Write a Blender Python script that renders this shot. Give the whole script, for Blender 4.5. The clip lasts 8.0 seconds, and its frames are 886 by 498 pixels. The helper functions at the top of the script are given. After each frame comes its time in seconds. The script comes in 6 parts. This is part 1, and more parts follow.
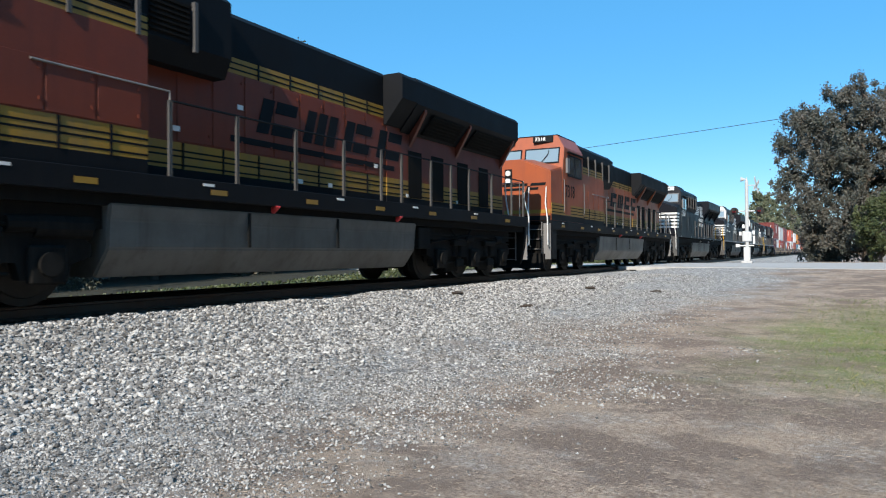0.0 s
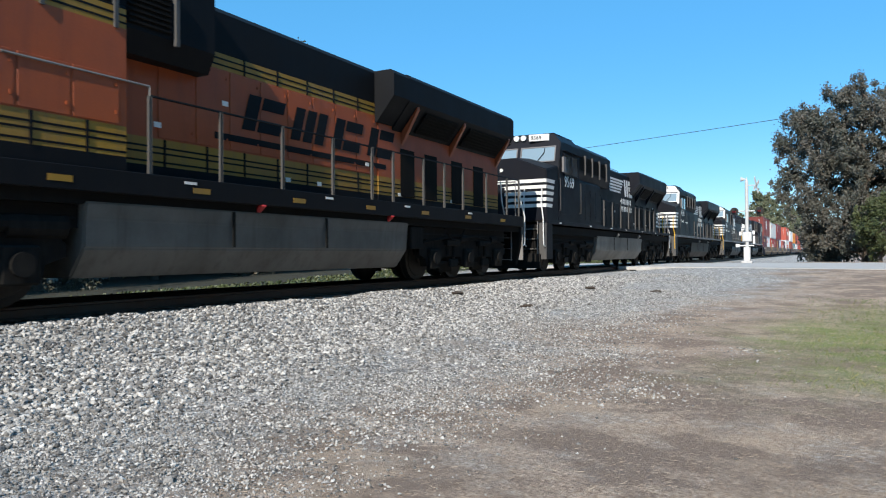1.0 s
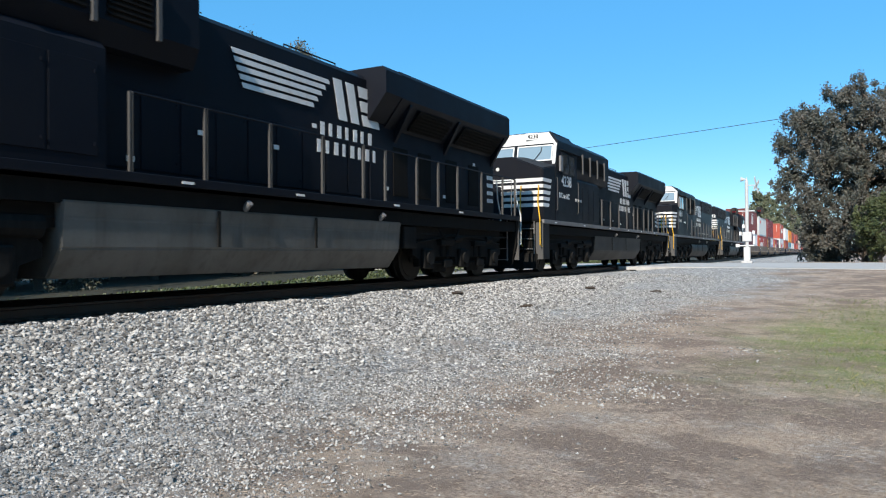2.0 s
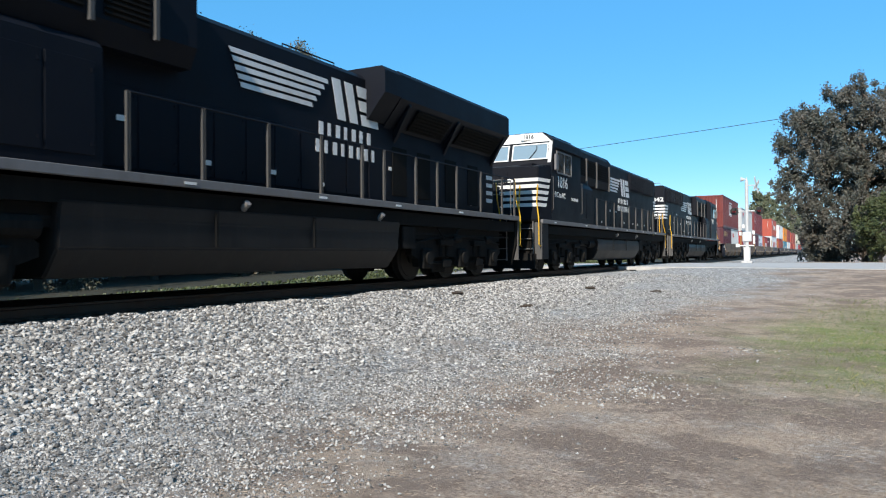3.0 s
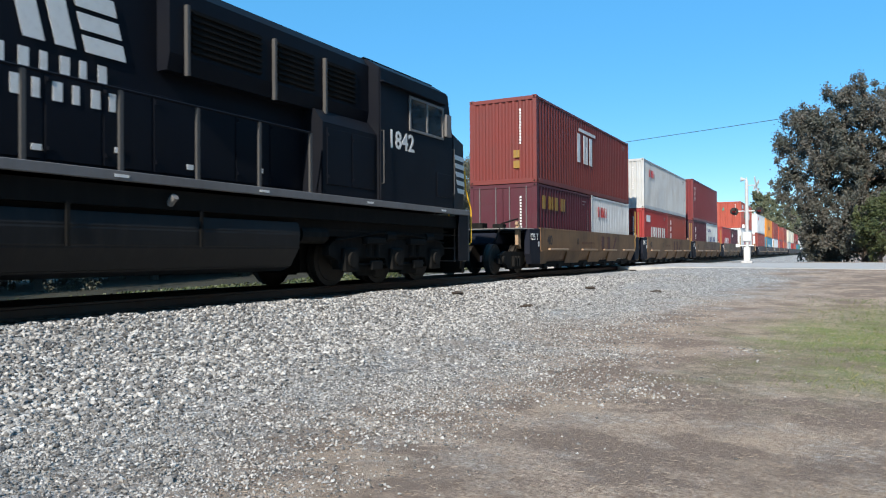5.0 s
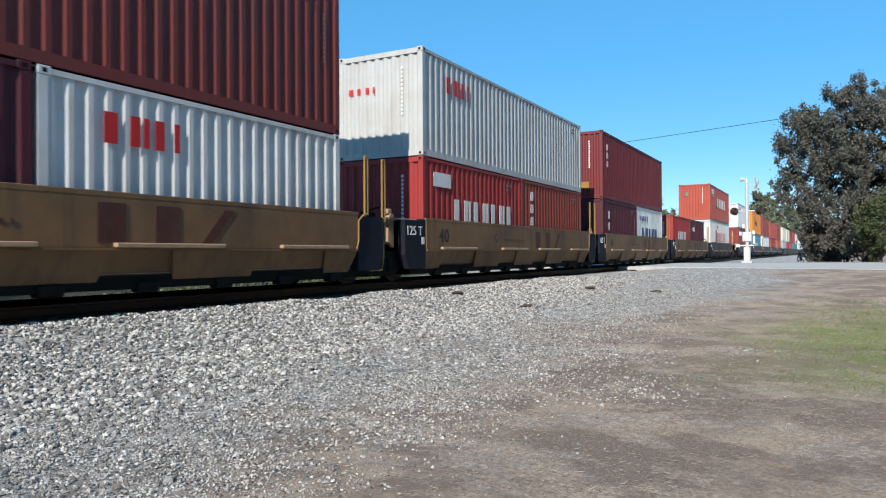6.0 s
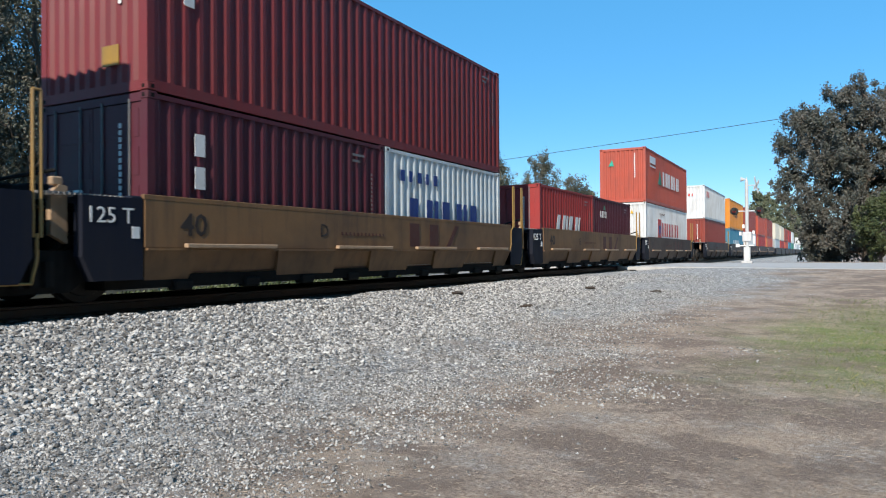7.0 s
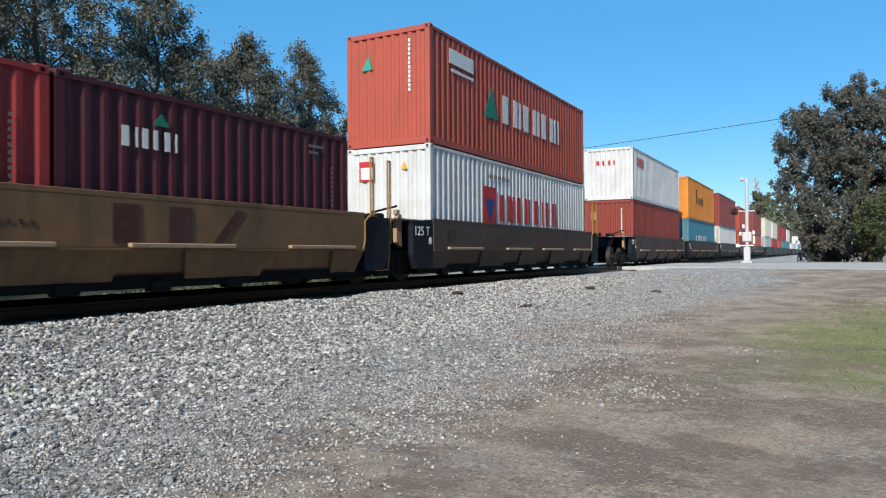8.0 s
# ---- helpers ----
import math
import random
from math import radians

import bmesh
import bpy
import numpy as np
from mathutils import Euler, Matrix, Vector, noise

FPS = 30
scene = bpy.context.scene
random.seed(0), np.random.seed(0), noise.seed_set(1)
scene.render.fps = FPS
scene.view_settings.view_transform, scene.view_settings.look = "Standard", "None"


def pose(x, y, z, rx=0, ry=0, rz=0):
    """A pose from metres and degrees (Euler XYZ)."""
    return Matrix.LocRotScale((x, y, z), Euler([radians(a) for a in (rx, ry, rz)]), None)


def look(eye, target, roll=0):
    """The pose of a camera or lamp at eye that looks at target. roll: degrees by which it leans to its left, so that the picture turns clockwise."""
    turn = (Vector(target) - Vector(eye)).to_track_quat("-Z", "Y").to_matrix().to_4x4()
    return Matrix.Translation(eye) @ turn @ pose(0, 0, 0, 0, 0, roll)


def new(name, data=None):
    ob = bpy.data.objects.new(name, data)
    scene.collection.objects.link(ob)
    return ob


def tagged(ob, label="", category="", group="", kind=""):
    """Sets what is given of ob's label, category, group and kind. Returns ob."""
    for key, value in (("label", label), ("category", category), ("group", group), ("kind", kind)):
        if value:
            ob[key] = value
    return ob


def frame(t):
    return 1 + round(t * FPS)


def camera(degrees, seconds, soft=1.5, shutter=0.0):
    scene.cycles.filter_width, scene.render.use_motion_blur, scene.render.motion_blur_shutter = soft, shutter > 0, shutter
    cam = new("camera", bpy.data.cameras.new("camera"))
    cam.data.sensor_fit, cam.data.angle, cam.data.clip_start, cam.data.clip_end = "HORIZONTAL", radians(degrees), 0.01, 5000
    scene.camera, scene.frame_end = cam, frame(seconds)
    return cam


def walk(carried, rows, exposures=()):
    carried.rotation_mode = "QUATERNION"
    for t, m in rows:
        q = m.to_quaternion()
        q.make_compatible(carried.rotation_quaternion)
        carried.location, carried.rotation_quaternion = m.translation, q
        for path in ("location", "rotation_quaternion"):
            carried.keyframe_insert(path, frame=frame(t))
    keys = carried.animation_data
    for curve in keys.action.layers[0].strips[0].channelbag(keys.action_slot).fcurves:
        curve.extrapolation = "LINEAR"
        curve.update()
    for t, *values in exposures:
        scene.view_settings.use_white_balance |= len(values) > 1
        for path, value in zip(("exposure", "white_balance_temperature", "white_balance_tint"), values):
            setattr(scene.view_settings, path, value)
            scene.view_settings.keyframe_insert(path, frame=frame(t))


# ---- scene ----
cam = camera(63.77, 8.0, soft=1.12, shutter=0.045)
EYE = (9.64, 0.0, 0.62)
YAW, PITCH, ROLL = 28.474, 0.431, -0.353
aim = (EYE[0] - math.sin(radians(YAW)) * math.cos(radians(PITCH)),
       EYE[1] + math.cos(radians(YAW)) * math.cos(radians(PITCH)), EYE[2] + math.sin(radians(PITCH)))
walk(cam, [(0.0, look(EYE, aim, ROLL)), (8.0, look(EYE, aim, ROLL))],
     [(0.0, 0.26), (3.0, 0.31), (4.5, 0.31), (6.0, 0.22), (7.0, 0.20), (8.0, 0.08)])
scene.view_settings.exposure = 0.25

# ---- light: clear autumn sky, the sun almost in line with the track ----
SUN_EL, SUN_OFF = 35.0, 7.0
world = bpy.data.worlds.new("sky")
scene.world = world
world.use_nodes = True
wn = world.node_tree.nodes
sky = wn.new("ShaderNodeTexSky")
sky.sky_type = "NISHITA"
sky.sun_disc = False
sky.altitude = 700
sky.sun_elevation = radians(SUN_EL)
sky.sun_rotation = radians(180 - SUN_OFF)
sky.air_density, sky.dust_density, sky.ozone_density = 1.0, 0.0, 3.2
wn["Background"].inputs["Strength"].default_value = 0.174
rich = wn.new("ShaderNodeHueSaturation")
rich.inputs["Saturation"].default_value = 1.32
world.node_tree.links.new(sky.outputs[0], rich.inputs["Color"])
even = wn.new("ShaderNodeMix")  # dry, even blue: little paling towards the horizon
even.data_type = "RGBA"
even.inputs[0].default_value = 0.6
even.inputs[7].default_value = (0.62, 2.38, 4.25, 1)
world.node_tree.links.new(rich.outputs[0], even.inputs[6])
world.node_tree.links.new(even.outputs[2], wn["Background"].inputs["Color"])
to_sun = Vector((math.sin(radians(SUN_OFF)) * math.cos(radians(SUN_EL)),
                 -math.cos(radians(SUN_OFF)) * math.cos(radians(SUN_EL)), math.sin(radians(SUN_EL))))
sun = new("sun", bpy.data.lights.new("sun", "SUN"))
sun.data.energy, sun.data.angle, sun.data.color = 5.0, radians(0.55), (1.0, 0.915, 0.80)
sun.matrix_world = look(to_sun * 50, (0, 0, 0))


# ---- materials ----
def nodes_of(name):
    m = bpy.data.materials.new(name)
    m.use_nodes = True
    return m, m.node_tree.nodes, m.node_tree.links, m.node_tree.nodes["Principled BSDF"]


def noise_node(n, l, co, scale, detail=4.0, rough=0.55):
    t = n.new("ShaderNodeTexNoise")
    t.inputs["Scale"].default_value, t.inputs["Detail"].default_value = scale, detail
    t.inputs["Roughness"].default_value = rough
    l.new(co, t.inputs["Vector"])
    return t.outputs[0]


def ramp(n, l, fac, stops):
    r = n.new("ShaderNodeValToRGB")
    e = r.color_ramp.elements
    while len(e) < len(stops):
        e.new(0.5)
    for k, (p, c) in zip(e, stops):
        k.position, k.color = p, (*c, 1) if len(c) == 3 else c
    l.new(fac, r.inputs[0])
    return r.outputs[0]


def mix(n, l, fac, a, b, blend="MIX"):
    m = n.new("ShaderNodeMix")
    m.data_type, m.blend_type = "RGBA", blend
    for v, s in ((fac, 0), (a, 6), (b, 7)):
        if isinstance(v, (int, float)):
            m.inputs[s].default_value = v
        elif isinstance(v, tuple):
            m.inputs[s].default_value = (*v, 1)
        else:
            l.new(v, m.inputs[s])
    return m.outputs[2]


def scaled(n, l, co, sx, sy, sz):
    m = n.new("ShaderNodeMapping")
    m.inputs["Scale"].default_value = (sx, sy, sz)
    l.new(co, m.inputs["Vector"])
    return m.outputs[0]


def bump(n, l, b, height, strength, dist):
    k = n.new("ShaderNodeBump")
    k.inputs["Strength"].default_value, k.inputs["Distance"].default_value = strength, dist
    l.new(height, k.inputs["Height"])
    l.new(k.outputs[0], b.inputs["Normal"])


def paint(name, col, rough=0.5, metal=0.0, dirt=(0.10, 0.085, 0.07), amount=0.45, scale=1.0, spec=0.4):
    """Weathered paint: broad dust, streaks that run down, and fine grain."""
    m, n, l, b = nodes_of(name)
    co = n.new("ShaderNodeTexCoord").outputs["Object"]
    broad = noise_node(n, l, co, 0.9 * scale, 5, 0.6)
    streak = noise_node(n, l, scaled(n, l, co, 6 * scale, 6 * scale, 0.5 * scale), 1.0, 4, 0.6)
    fine = noise_node(n, l, co, 40 * scale, 3, 0.6)
    f1 = ramp(n, l, broad, [(0.42, (0, 0, 0)), (0.75, (amount, amount, amount))])
    f2 = ramp(n, l, streak, [(0.5, (0, 0, 0)), (0.72, (amount * 0.8,) * 3)])
    c = mix(n, l, f1, col, dirt)
    c = mix(n, l, f2, c, dirt)
    c = mix(n, l, 0.12, c, fine, "OVERLAY")
    l.new(c, b.inputs["Base Color"])
    rr = n.new("ShaderNodeMapRange")
    rr.inputs[3].default_value, rr.inputs[4].default_value = max(0.08, rough - 0.15), min(1, rough + 0.2)
    l.new(broad, rr.inputs[0])
    l.new(rr.outputs[0], b.inputs["Roughness"])
    b.inputs["Metallic"].default_value = metal
    b.inputs["Specular IOR Level"].default_value = spec
    bump(n, l, b, mix(n, l, 0.5, streak, fine), 0.06, 0.01)
    return m


def leafy(name, a, b2, c3):
    m, n, l, b = nodes_of(name)
    rnd = n.new("ShaderNodeNewGeometry").outputs["Random Per Island"]
    co = n.new("ShaderNodeTexCoord").outputs["Object"]
    c = ramp(n, l, rnd, [(0.0, a), (0.55, b2), (1.0, c3)])
    big = ramp(n, l, noise_node(n, l, co, 0.45, 3), [(0.35, a), (0.65, c3)])
    l.new(mix(n, l, 0.45, c, big), b.inputs["Base Color"])
    b.inputs["Roughness"].default_value = 0.55
    b.inputs["Subsurface Weight"].default_value = 0.0
    return m


def stone_mat(name, a, b2, c3):
    m, n, l, b = nodes_of(name)
    rnd = n.new("ShaderNodeNewGeometry").outputs["Random Per Island"]
    co = n.new("ShaderNodeTexCoord").outputs["Object"]
    c = ramp(n, l, rnd, [(0.0, a), (0.5, b2), (1.0, c3)])
    f = noise_node(n, l, co, 60, 4)
    l.new(mix(n, l, 0.3, c, f, "OVERLAY"), b.inputs["Base Color"])
    b.inputs["Roughness"].default_value = 0.85
    bump(n, l, b, f, 0.4, 0.01)
    return m


def ground_mat():
    """Grey ballast and gravel near the track, trodden brown earth with straw, patches of grass, near-black verge behind
    the track.
    """
    m, n, l, b = nodes_of("ground_surface")
    co = n.new("ShaderNodeNewGeometry").outputs["Position"]
    sep = n.new("ShaderNodeSeparateXYZ")
    l.new(co, sep.inputs[0])

    def calc(op, a, c):
        k = n.new("ShaderNodeMath")
        k.operation = op
        for i, v in enumerate((a, c)):
            if isinstance(v, (int, float)):
                k.inputs[i].default_value = v
            else:
                l.new(v, k.inputs[i])
        return k.outputs[0]

    n_big = noise_node(n, l, co, 0.35, 4, 0.6)
    n_mid = noise_node(n, l, co, 1.6, 5, 0.65)
    n_fine = noise_node(n, l, co, 30, 6, 0.8)
    n_grit = noise_node(n, l, co, 110, 4, 0.8)
    vor = n.new("ShaderNodeTexVoronoi")
    vor.inputs["Scale"].default_value = 19
    l.new(co, vor.inputs["Vector"])
    cell = n.new("ShaderNodeSeparateColor")
    l.new(vor.outputs["Color"], cell.inputs[0])
    gravel = ramp(n, l, cell.outputs[0], [(0.0, (0.24, 0.232, 0.22)), (0.5, (0.50, 0.488, 0.465)), (1.0, (0.80, 0.785, 0.75))])
    gravel = mix(n, l, ramp(n, l, vor.outputs["Distance"], [(0.3, (0, 0, 0)), (0.75, (0.55, 0.55, 0.55))]), gravel, (0.10, 0.098, 0.095))
    gravel = mix(n, l, ramp(n, l, n_fine, [(0.4, (0.5, 0.5, 0.5)), (0.56, (0, 0, 0))]), gravel, (0.12, 0.112, 0.10))
    gravel = mix(n, l, ramp(n, l, n_mid, [(0.5, (0, 0, 0)), (0.8, (0.4, 0.4, 0.4))]), gravel, (0.28, 0.235, 0.19))
    earth = ramp(n, l, n_fine, [(0.36, (0.12, 0.083, 0.062)), (0.5, (0.385, 0.285, 0.218)), (0.64, (0.66, 0.545, 0.44))])
    earth = mix(n, l, ramp(n, l, n_big, [(0.46, (0, 0, 0)), (0.6, (0.6, 0.6, 0.6))]), earth, mix(n, l, n_fine, (0.31, 0.222, 0.156), (0.60, 0.47, 0.35)))
    straw = noise_node(n, l, scaled(n, l, co, 9, 38, 9), 1.0, 4, 0.75)
    earth = mix(n, l, ramp(n, l, straw, [(0.50, (0, 0, 0)), (0.62, (0.7, 0.7, 0.7))]), earth, (0.56, 0.46, 0.35))
    earth = mix(n, l, ramp(n, l, n_mid, [(0.45, (0, 0, 0)), (0.7, (0.72, 0.72, 0.72))]), earth, (0.165, 0.135, 0.112))
    grass = ramp(n, l, n_fine, [(0.3, (0.14, 0.15, 0.05)), (0.6, (0.235, 0.30, 0.085)), (0.85, (0.44, 0.40, 0.22))])
    # edge of the gravel: its distance from the track varies along it
    wob = calc("MULTIPLY", calc("SUBTRACT", n_big, 0.5), 5.0)
    wob2 = calc("MULTIPLY", calc("SUBTRACT", n_mid, 0.5), 4.4)
    edge = calc("ADD", calc("ADD", sep.outputs[0], wob), wob2)
    # the gravel spreads out wide before the road, and is narrowest some way from it
    wide = n.new("ShaderNodeMapRange")
    wide.interpolation_type = "SMOOTHSTEP"
    wide.inputs[1].default_value, wide.inputs[2].default_value = 12.0, 22.0
    wide.inputs[3].default_value, wide.inputs[4].default_value = 0.0, 2.7
    l.new(sep.outputs[1], wide.inputs[0])
    close = n.new("ShaderNodeMapRange")
    close.inputs[1].default_value, close.inputs[2].default_value = 8.5, 3.0
    close.inputs[3].default_value, close.inputs[4].default_value = 0.0, 1.1
    l.new(sep.outputs[1], close.inputs[0])
    edge = calc("ADD", edge, calc("MULTIPLY", calc("SUBTRACT", n_fine, 0.5), 4.0))
    edge = calc("SUBTRACT", calc("SUBTRACT", edge, wide.outputs[0]), close.outputs[0])
    g_e = n.new("ShaderNodeMapRange")
    g_e.inputs[1].default_value, g_e.inputs[2].default_value = 4.7, 6.5
    l.new(edge, g_e.inputs[0])
    spots = ramp(n, l, noise_node(n, l, scaled(n, l, co, 0.9, 1.3, 1), 0.8, 5, 0.7), [(0.53, (0, 0, 0)), (0.62, (0.45, 0.45, 0.45))])
    earth = mix(n, l, calc("MULTIPLY", spots, ramp(n, l, n_fine, [(0.4, (0.2, 0.2, 0.2)), (0.55, (1, 1, 1))])), earth, gravel)
    dark = ramp(n, l, noise_node(n, l, scaled(n, l, co, 0.8, 1.0, 1), 1.1, 5, 0.65), [(0.47, (0, 0, 0)), (0.56, (0.9, 0.9, 0.9))])
    earth = mix(n, l, dark, earth, mix(n, l, n_fine, (0.11, 0.08, 0.062), (0.33, 0.25, 0.195)))
    col = mix(n, l, g_e.outputs[0], gravel, earth)
    # grass towards the open side, from some way ahead
    gx = n.new("ShaderNodeMapRange")
    gx.inputs[1].default_value, gx.inputs[2].default_value = 7.9, 10.8
    l.new(calc("ADD", sep.outputs[0], calc("ADD", wob, wob2)), gx.inputs[0])
    gy = n.new("ShaderNodeMapRange")
    gy.inputs[1].default_value, gy.inputs[2].default_value = 7.0, 10.5
    l.new(calc("ADD", sep.outputs[1], wob2), gy.inputs[0])
    gy2 = n.new("ShaderNodeMapRange")
    gy2.inputs[1].default_value, gy2.inputs[2].default_value = 18.0, 14.5
    l.new(calc("ADD", sep.outputs[1], wob2), gy2.inputs[0])
    gm = calc("MULTIPLY", calc("MULTIPLY", gx.outputs[0], gy.outputs[0]), calc("MULTIPLY", gy2.outputs[0], 1.0))
    gm = calc("MULTIPLY", gm, ramp(n, l, noise_node(n, l, co, 0.9, 5, 0.7), [(0.36, (0.25, 0.25, 0.25)), (0.56, (1, 1, 1))]))
    col = mix(n, l, gm, col, grass)
    # verge beyond the track: near-black brown-green with a few lighter spots
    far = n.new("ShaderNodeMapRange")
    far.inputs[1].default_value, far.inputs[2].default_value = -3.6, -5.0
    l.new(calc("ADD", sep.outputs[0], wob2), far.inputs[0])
    verge_tone = ramp(n, l, n_mid, [(0.35, (0.022, 0.02, 0.014)), (0.6, (0.035, 0.036, 0.02)), (0.78, (0.11, 0.10, 0.06))])
    col = mix(n, l, far.outputs[0], col, verge_tone)
    col = mix(n, l, 0.55, col, n_grit, "OVERLAY")
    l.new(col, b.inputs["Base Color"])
    b.inputs["Roughness"].default_value = 0.95
    h = mix(n, l, 0.5, n_fine, n_grit)
    bump(n, l, b, h, 0.9, 0.03)
    return m


def concrete(name, a, b2):
    m, n, l, b = nodes_of(name)
    co = n.new("ShaderNodeTexCoord").outputs["Object"]
    f = noise_node(n, l, co, 3.0, 6, 0.65)
    g = noise_node(n, l, co, 60, 3, 0.6)
    c = ramp(n, l, f, [(0.3, a), (0.7, b2)])
    l.new(mix(n, l, 0.25, c, g, "OVERLAY"), b.inputs["Base Color"])
    b.inputs["Roughness"].default_value = 0.85
    bump(n, l, b, g, 0.3, 0.01)
    return m


def glassy(name, col, rough=0.06):
    m, n, l, b = nodes_of(name)
    b.inputs["Base Color"].default_value = (*col, 1)
    b.inputs["Roughness"].default_value = rough
    b.inputs["Specular IOR Level"].default_value = 0.9
    b.inputs["Coat Weight"].default_value = 0.6
    b.inputs["Coat Roughness"].default_value = 0.03
    return m


def plain(name, col, rough=0.5, metal=0.0):
    return paint(name, col, rough, metal, amount=0.18)


M = {
    "orange": paint("orange_paint", (0.37, 0.086, 0.028), 0.40, amount=0.4, dirt=(0.17, 0.05, 0.03), spec=0.5),
    # darker, redder copy of the orange, on the leading unit only
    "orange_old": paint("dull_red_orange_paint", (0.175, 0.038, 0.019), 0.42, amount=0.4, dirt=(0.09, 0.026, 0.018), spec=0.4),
    "b_black": paint("black_green_paint", (0.007, 0.008, 0.010), 0.58, amount=0.25, dirt=(0.016, 0.015, 0.014), spec=0.14),
    "yellow": paint("yellow_paint", (0.34, 0.195, 0.03), 0.45, amount=0.35),
    "ns_black": paint("black_paint", (0.0065, 0.008, 0.013), 0.5, amount=0.3, dirt=(0.013, 0.0127, 0.013), spec=0.14),
    "white": paint("white_paint", (0.80, 0.80, 0.78), 0.5, amount=0.18),
    "sill_grey": paint("grey_sill_paint", (0.17, 0.167, 0.17), 0.55, amount=0.4),
    "rail_grey": paint("grey_handrail_paint", (0.21, 0.205, 0.20), 0.5, amount=0.3),
    "dull_yellow": paint("dusty_yellow_paint", (0.36, 0.21, 0.06), 0.55, amount=0.4),
    "post_grey": paint("dark_grey_post_paint", (0.075, 0.074, 0.073), 0.55, amount=0.3),
    "tank_black": paint("black_tank_steel", (0.012, 0.0125, 0.014), 0.5, amount=0.5, dirt=(0.030, 0.028, 0.026), spec=0.25),
    "hand_yellow": plain("yellow_handrail_paint", (0.75, 0.43, 0.02), 0.45),
    "tank": paint("grey_tank_steel", (0.13, 0.128, 0.118), 0.45, amount=0.75, dirt=(0.055, 0.05, 0.04)),
    "under": paint("dirty_black_steel", (0.010, 0.0095, 0.009), 0.8, amount=0.5, dirt=(0.02, 0.018, 0.015), spec=0.1),
    "truck": paint("dusty_truck_steel", (0.010, 0.0098, 0.0095), 0.75, amount=0.6, dirt=(0.030, 0.028, 0.025), spec=0.1, scale=2.0),
    "wheel": paint("worn_wheel_steel", (0.026, 0.023, 0.021), 0.6, 0.4),
    "glass": glassy("window_glass", (0.03, 0.045, 0.06)),
    # sky reflected in the windscreens is put into this pale blue base colour
    "screen": glassy("sky_pale_windscreen", (0.22, 0.30, 0.35), 0.12),
    "lamp": glassy("headlight_glass", (0.75, 0.75, 0.70), 0.15),
    "red": plain("red_paint", (0.55, 0.03, 0.03), 0.4),
    "green": plain("green_paint", (0.02, 0.22, 0.13), 0.5),
    "blue": plain("blue_paint", (0.018, 0.05, 0.22), 0.5),
    "ttx": paint("yellow_brown_car_paint", (0.205, 0.113, 0.050), 0.6, amount=0.75, dirt=(0.080, 0.050, 0.034)),
    # paler mix of the car paint, for guard bars and brackets
    "ttx_light": paint("pale_car_paint", (0.38, 0.26, 0.165), 0.55, amount=0.4, dirt=(0.16, 0.1, 0.05)),
    "ttx_dark": paint("brown_car_paint", (0.072, 0.048, 0.038), 0.65, amount=0.5, dirt=(0.045, 0.033, 0.028)),
    "navy": paint("dark_navy_car_paint", (0.010, 0.013, 0.024), 0.65, amount=0.3, dirt=(0.03, 0.028, 0.027), spec=0.15),
    "oxide": paint("brown_marking_paint", (0.075, 0.022, 0.016), 0.6, amount=0.3),
    "bar_dark": plain("dark_lettering_paint", (0.03, 0.022, 0.02), 0.6),
    "rail": paint("rusty_rail_steel", (0.09, 0.05, 0.035), 0.55, 0.4),
    "rail_top": paint("polished_rail_head", (0.45, 0.43, 0.41), 0.25, 0.9, amount=0.1),
    "tie": paint("old_creosoted_timber", (0.055, 0.042, 0.034), 0.9, amount=0.6),
    "ballast": stone_mat("crushed_granite", (0.075, 0.073, 0.071), (0.275, 0.268, 0.258), (0.60, 0.588, 0.562)),
    "grit": stone_mat("trodden_grit", (0.08, 0.075, 0.07), (0.27, 0.26, 0.245), (0.58, 0.565, 0.54)),
    "straw": leafy("dry_straw", (0.22, 0.155, 0.105), (0.37, 0.28, 0.205), (0.54, 0.44, 0.34)),
    "blade": leafy("short_grass", (0.06, 0.10, 0.02), (0.13, 0.17, 0.05), (0.30, 0.27, 0.12)),
    "leaf_oak": leafy("oak_leaves", (0.046, 0.057, 0.045), (0.085, 0.093, 0.070), (0.155, 0.135, 0.115)),
    "leaf_back": leafy("autumn_leaves", (0.054, 0.066, 0.044), (0.095, 0.104, 0.066), (0.175, 0.145, 0.105)),
    "leaf_far": leafy("far_leaves", (0.07, 0.095, 0.05), (0.12, 0.14, 0.075), (0.19, 0.18, 0.11)),
    "leaf_shrub": leafy("shrub_leaves", (0.035, 0.055, 0.018), (0.065, 0.09, 0.03), (0.11, 0.12, 0.05)),
    "bark": paint("grey_bark", (0.11, 0.085, 0.065), 0.9, amount=0.6, scale=3),
    "asphalt": concrete("worn_asphalt", (0.36, 0.355, 0.345), (0.52, 0.515, 0.50)),
    "concrete": concrete("pale_concrete", (0.36, 0.355, 0.34), (0.55, 0.545, 0.53)),
    "silver": paint("aluminium_paint", (0.62, 0.63, 0.63), 0.4, 0.2, amount=0.2),
    "cable": plain("black_cable", (0.01, 0.01, 0.01), 0.6),
    "ground": ground_mat(),
}


# ---- mesh helpers ----
def part(name, bm, material, parent, label="", smooth=False):
    me = bpy.data.meshes.new(name)
    bm.normal_update()
    bm.to_mesh(me)
    bm.free()
    for k in (material if isinstance(material, (list, tuple)) else [material]):
        me.materials.append(k)
    if smooth:
        for f in me.polygons:
            f.use_smooth = True
    ob = new(name, me)
    ob.parent = parent
    return tagged(ob, label) if label else ob


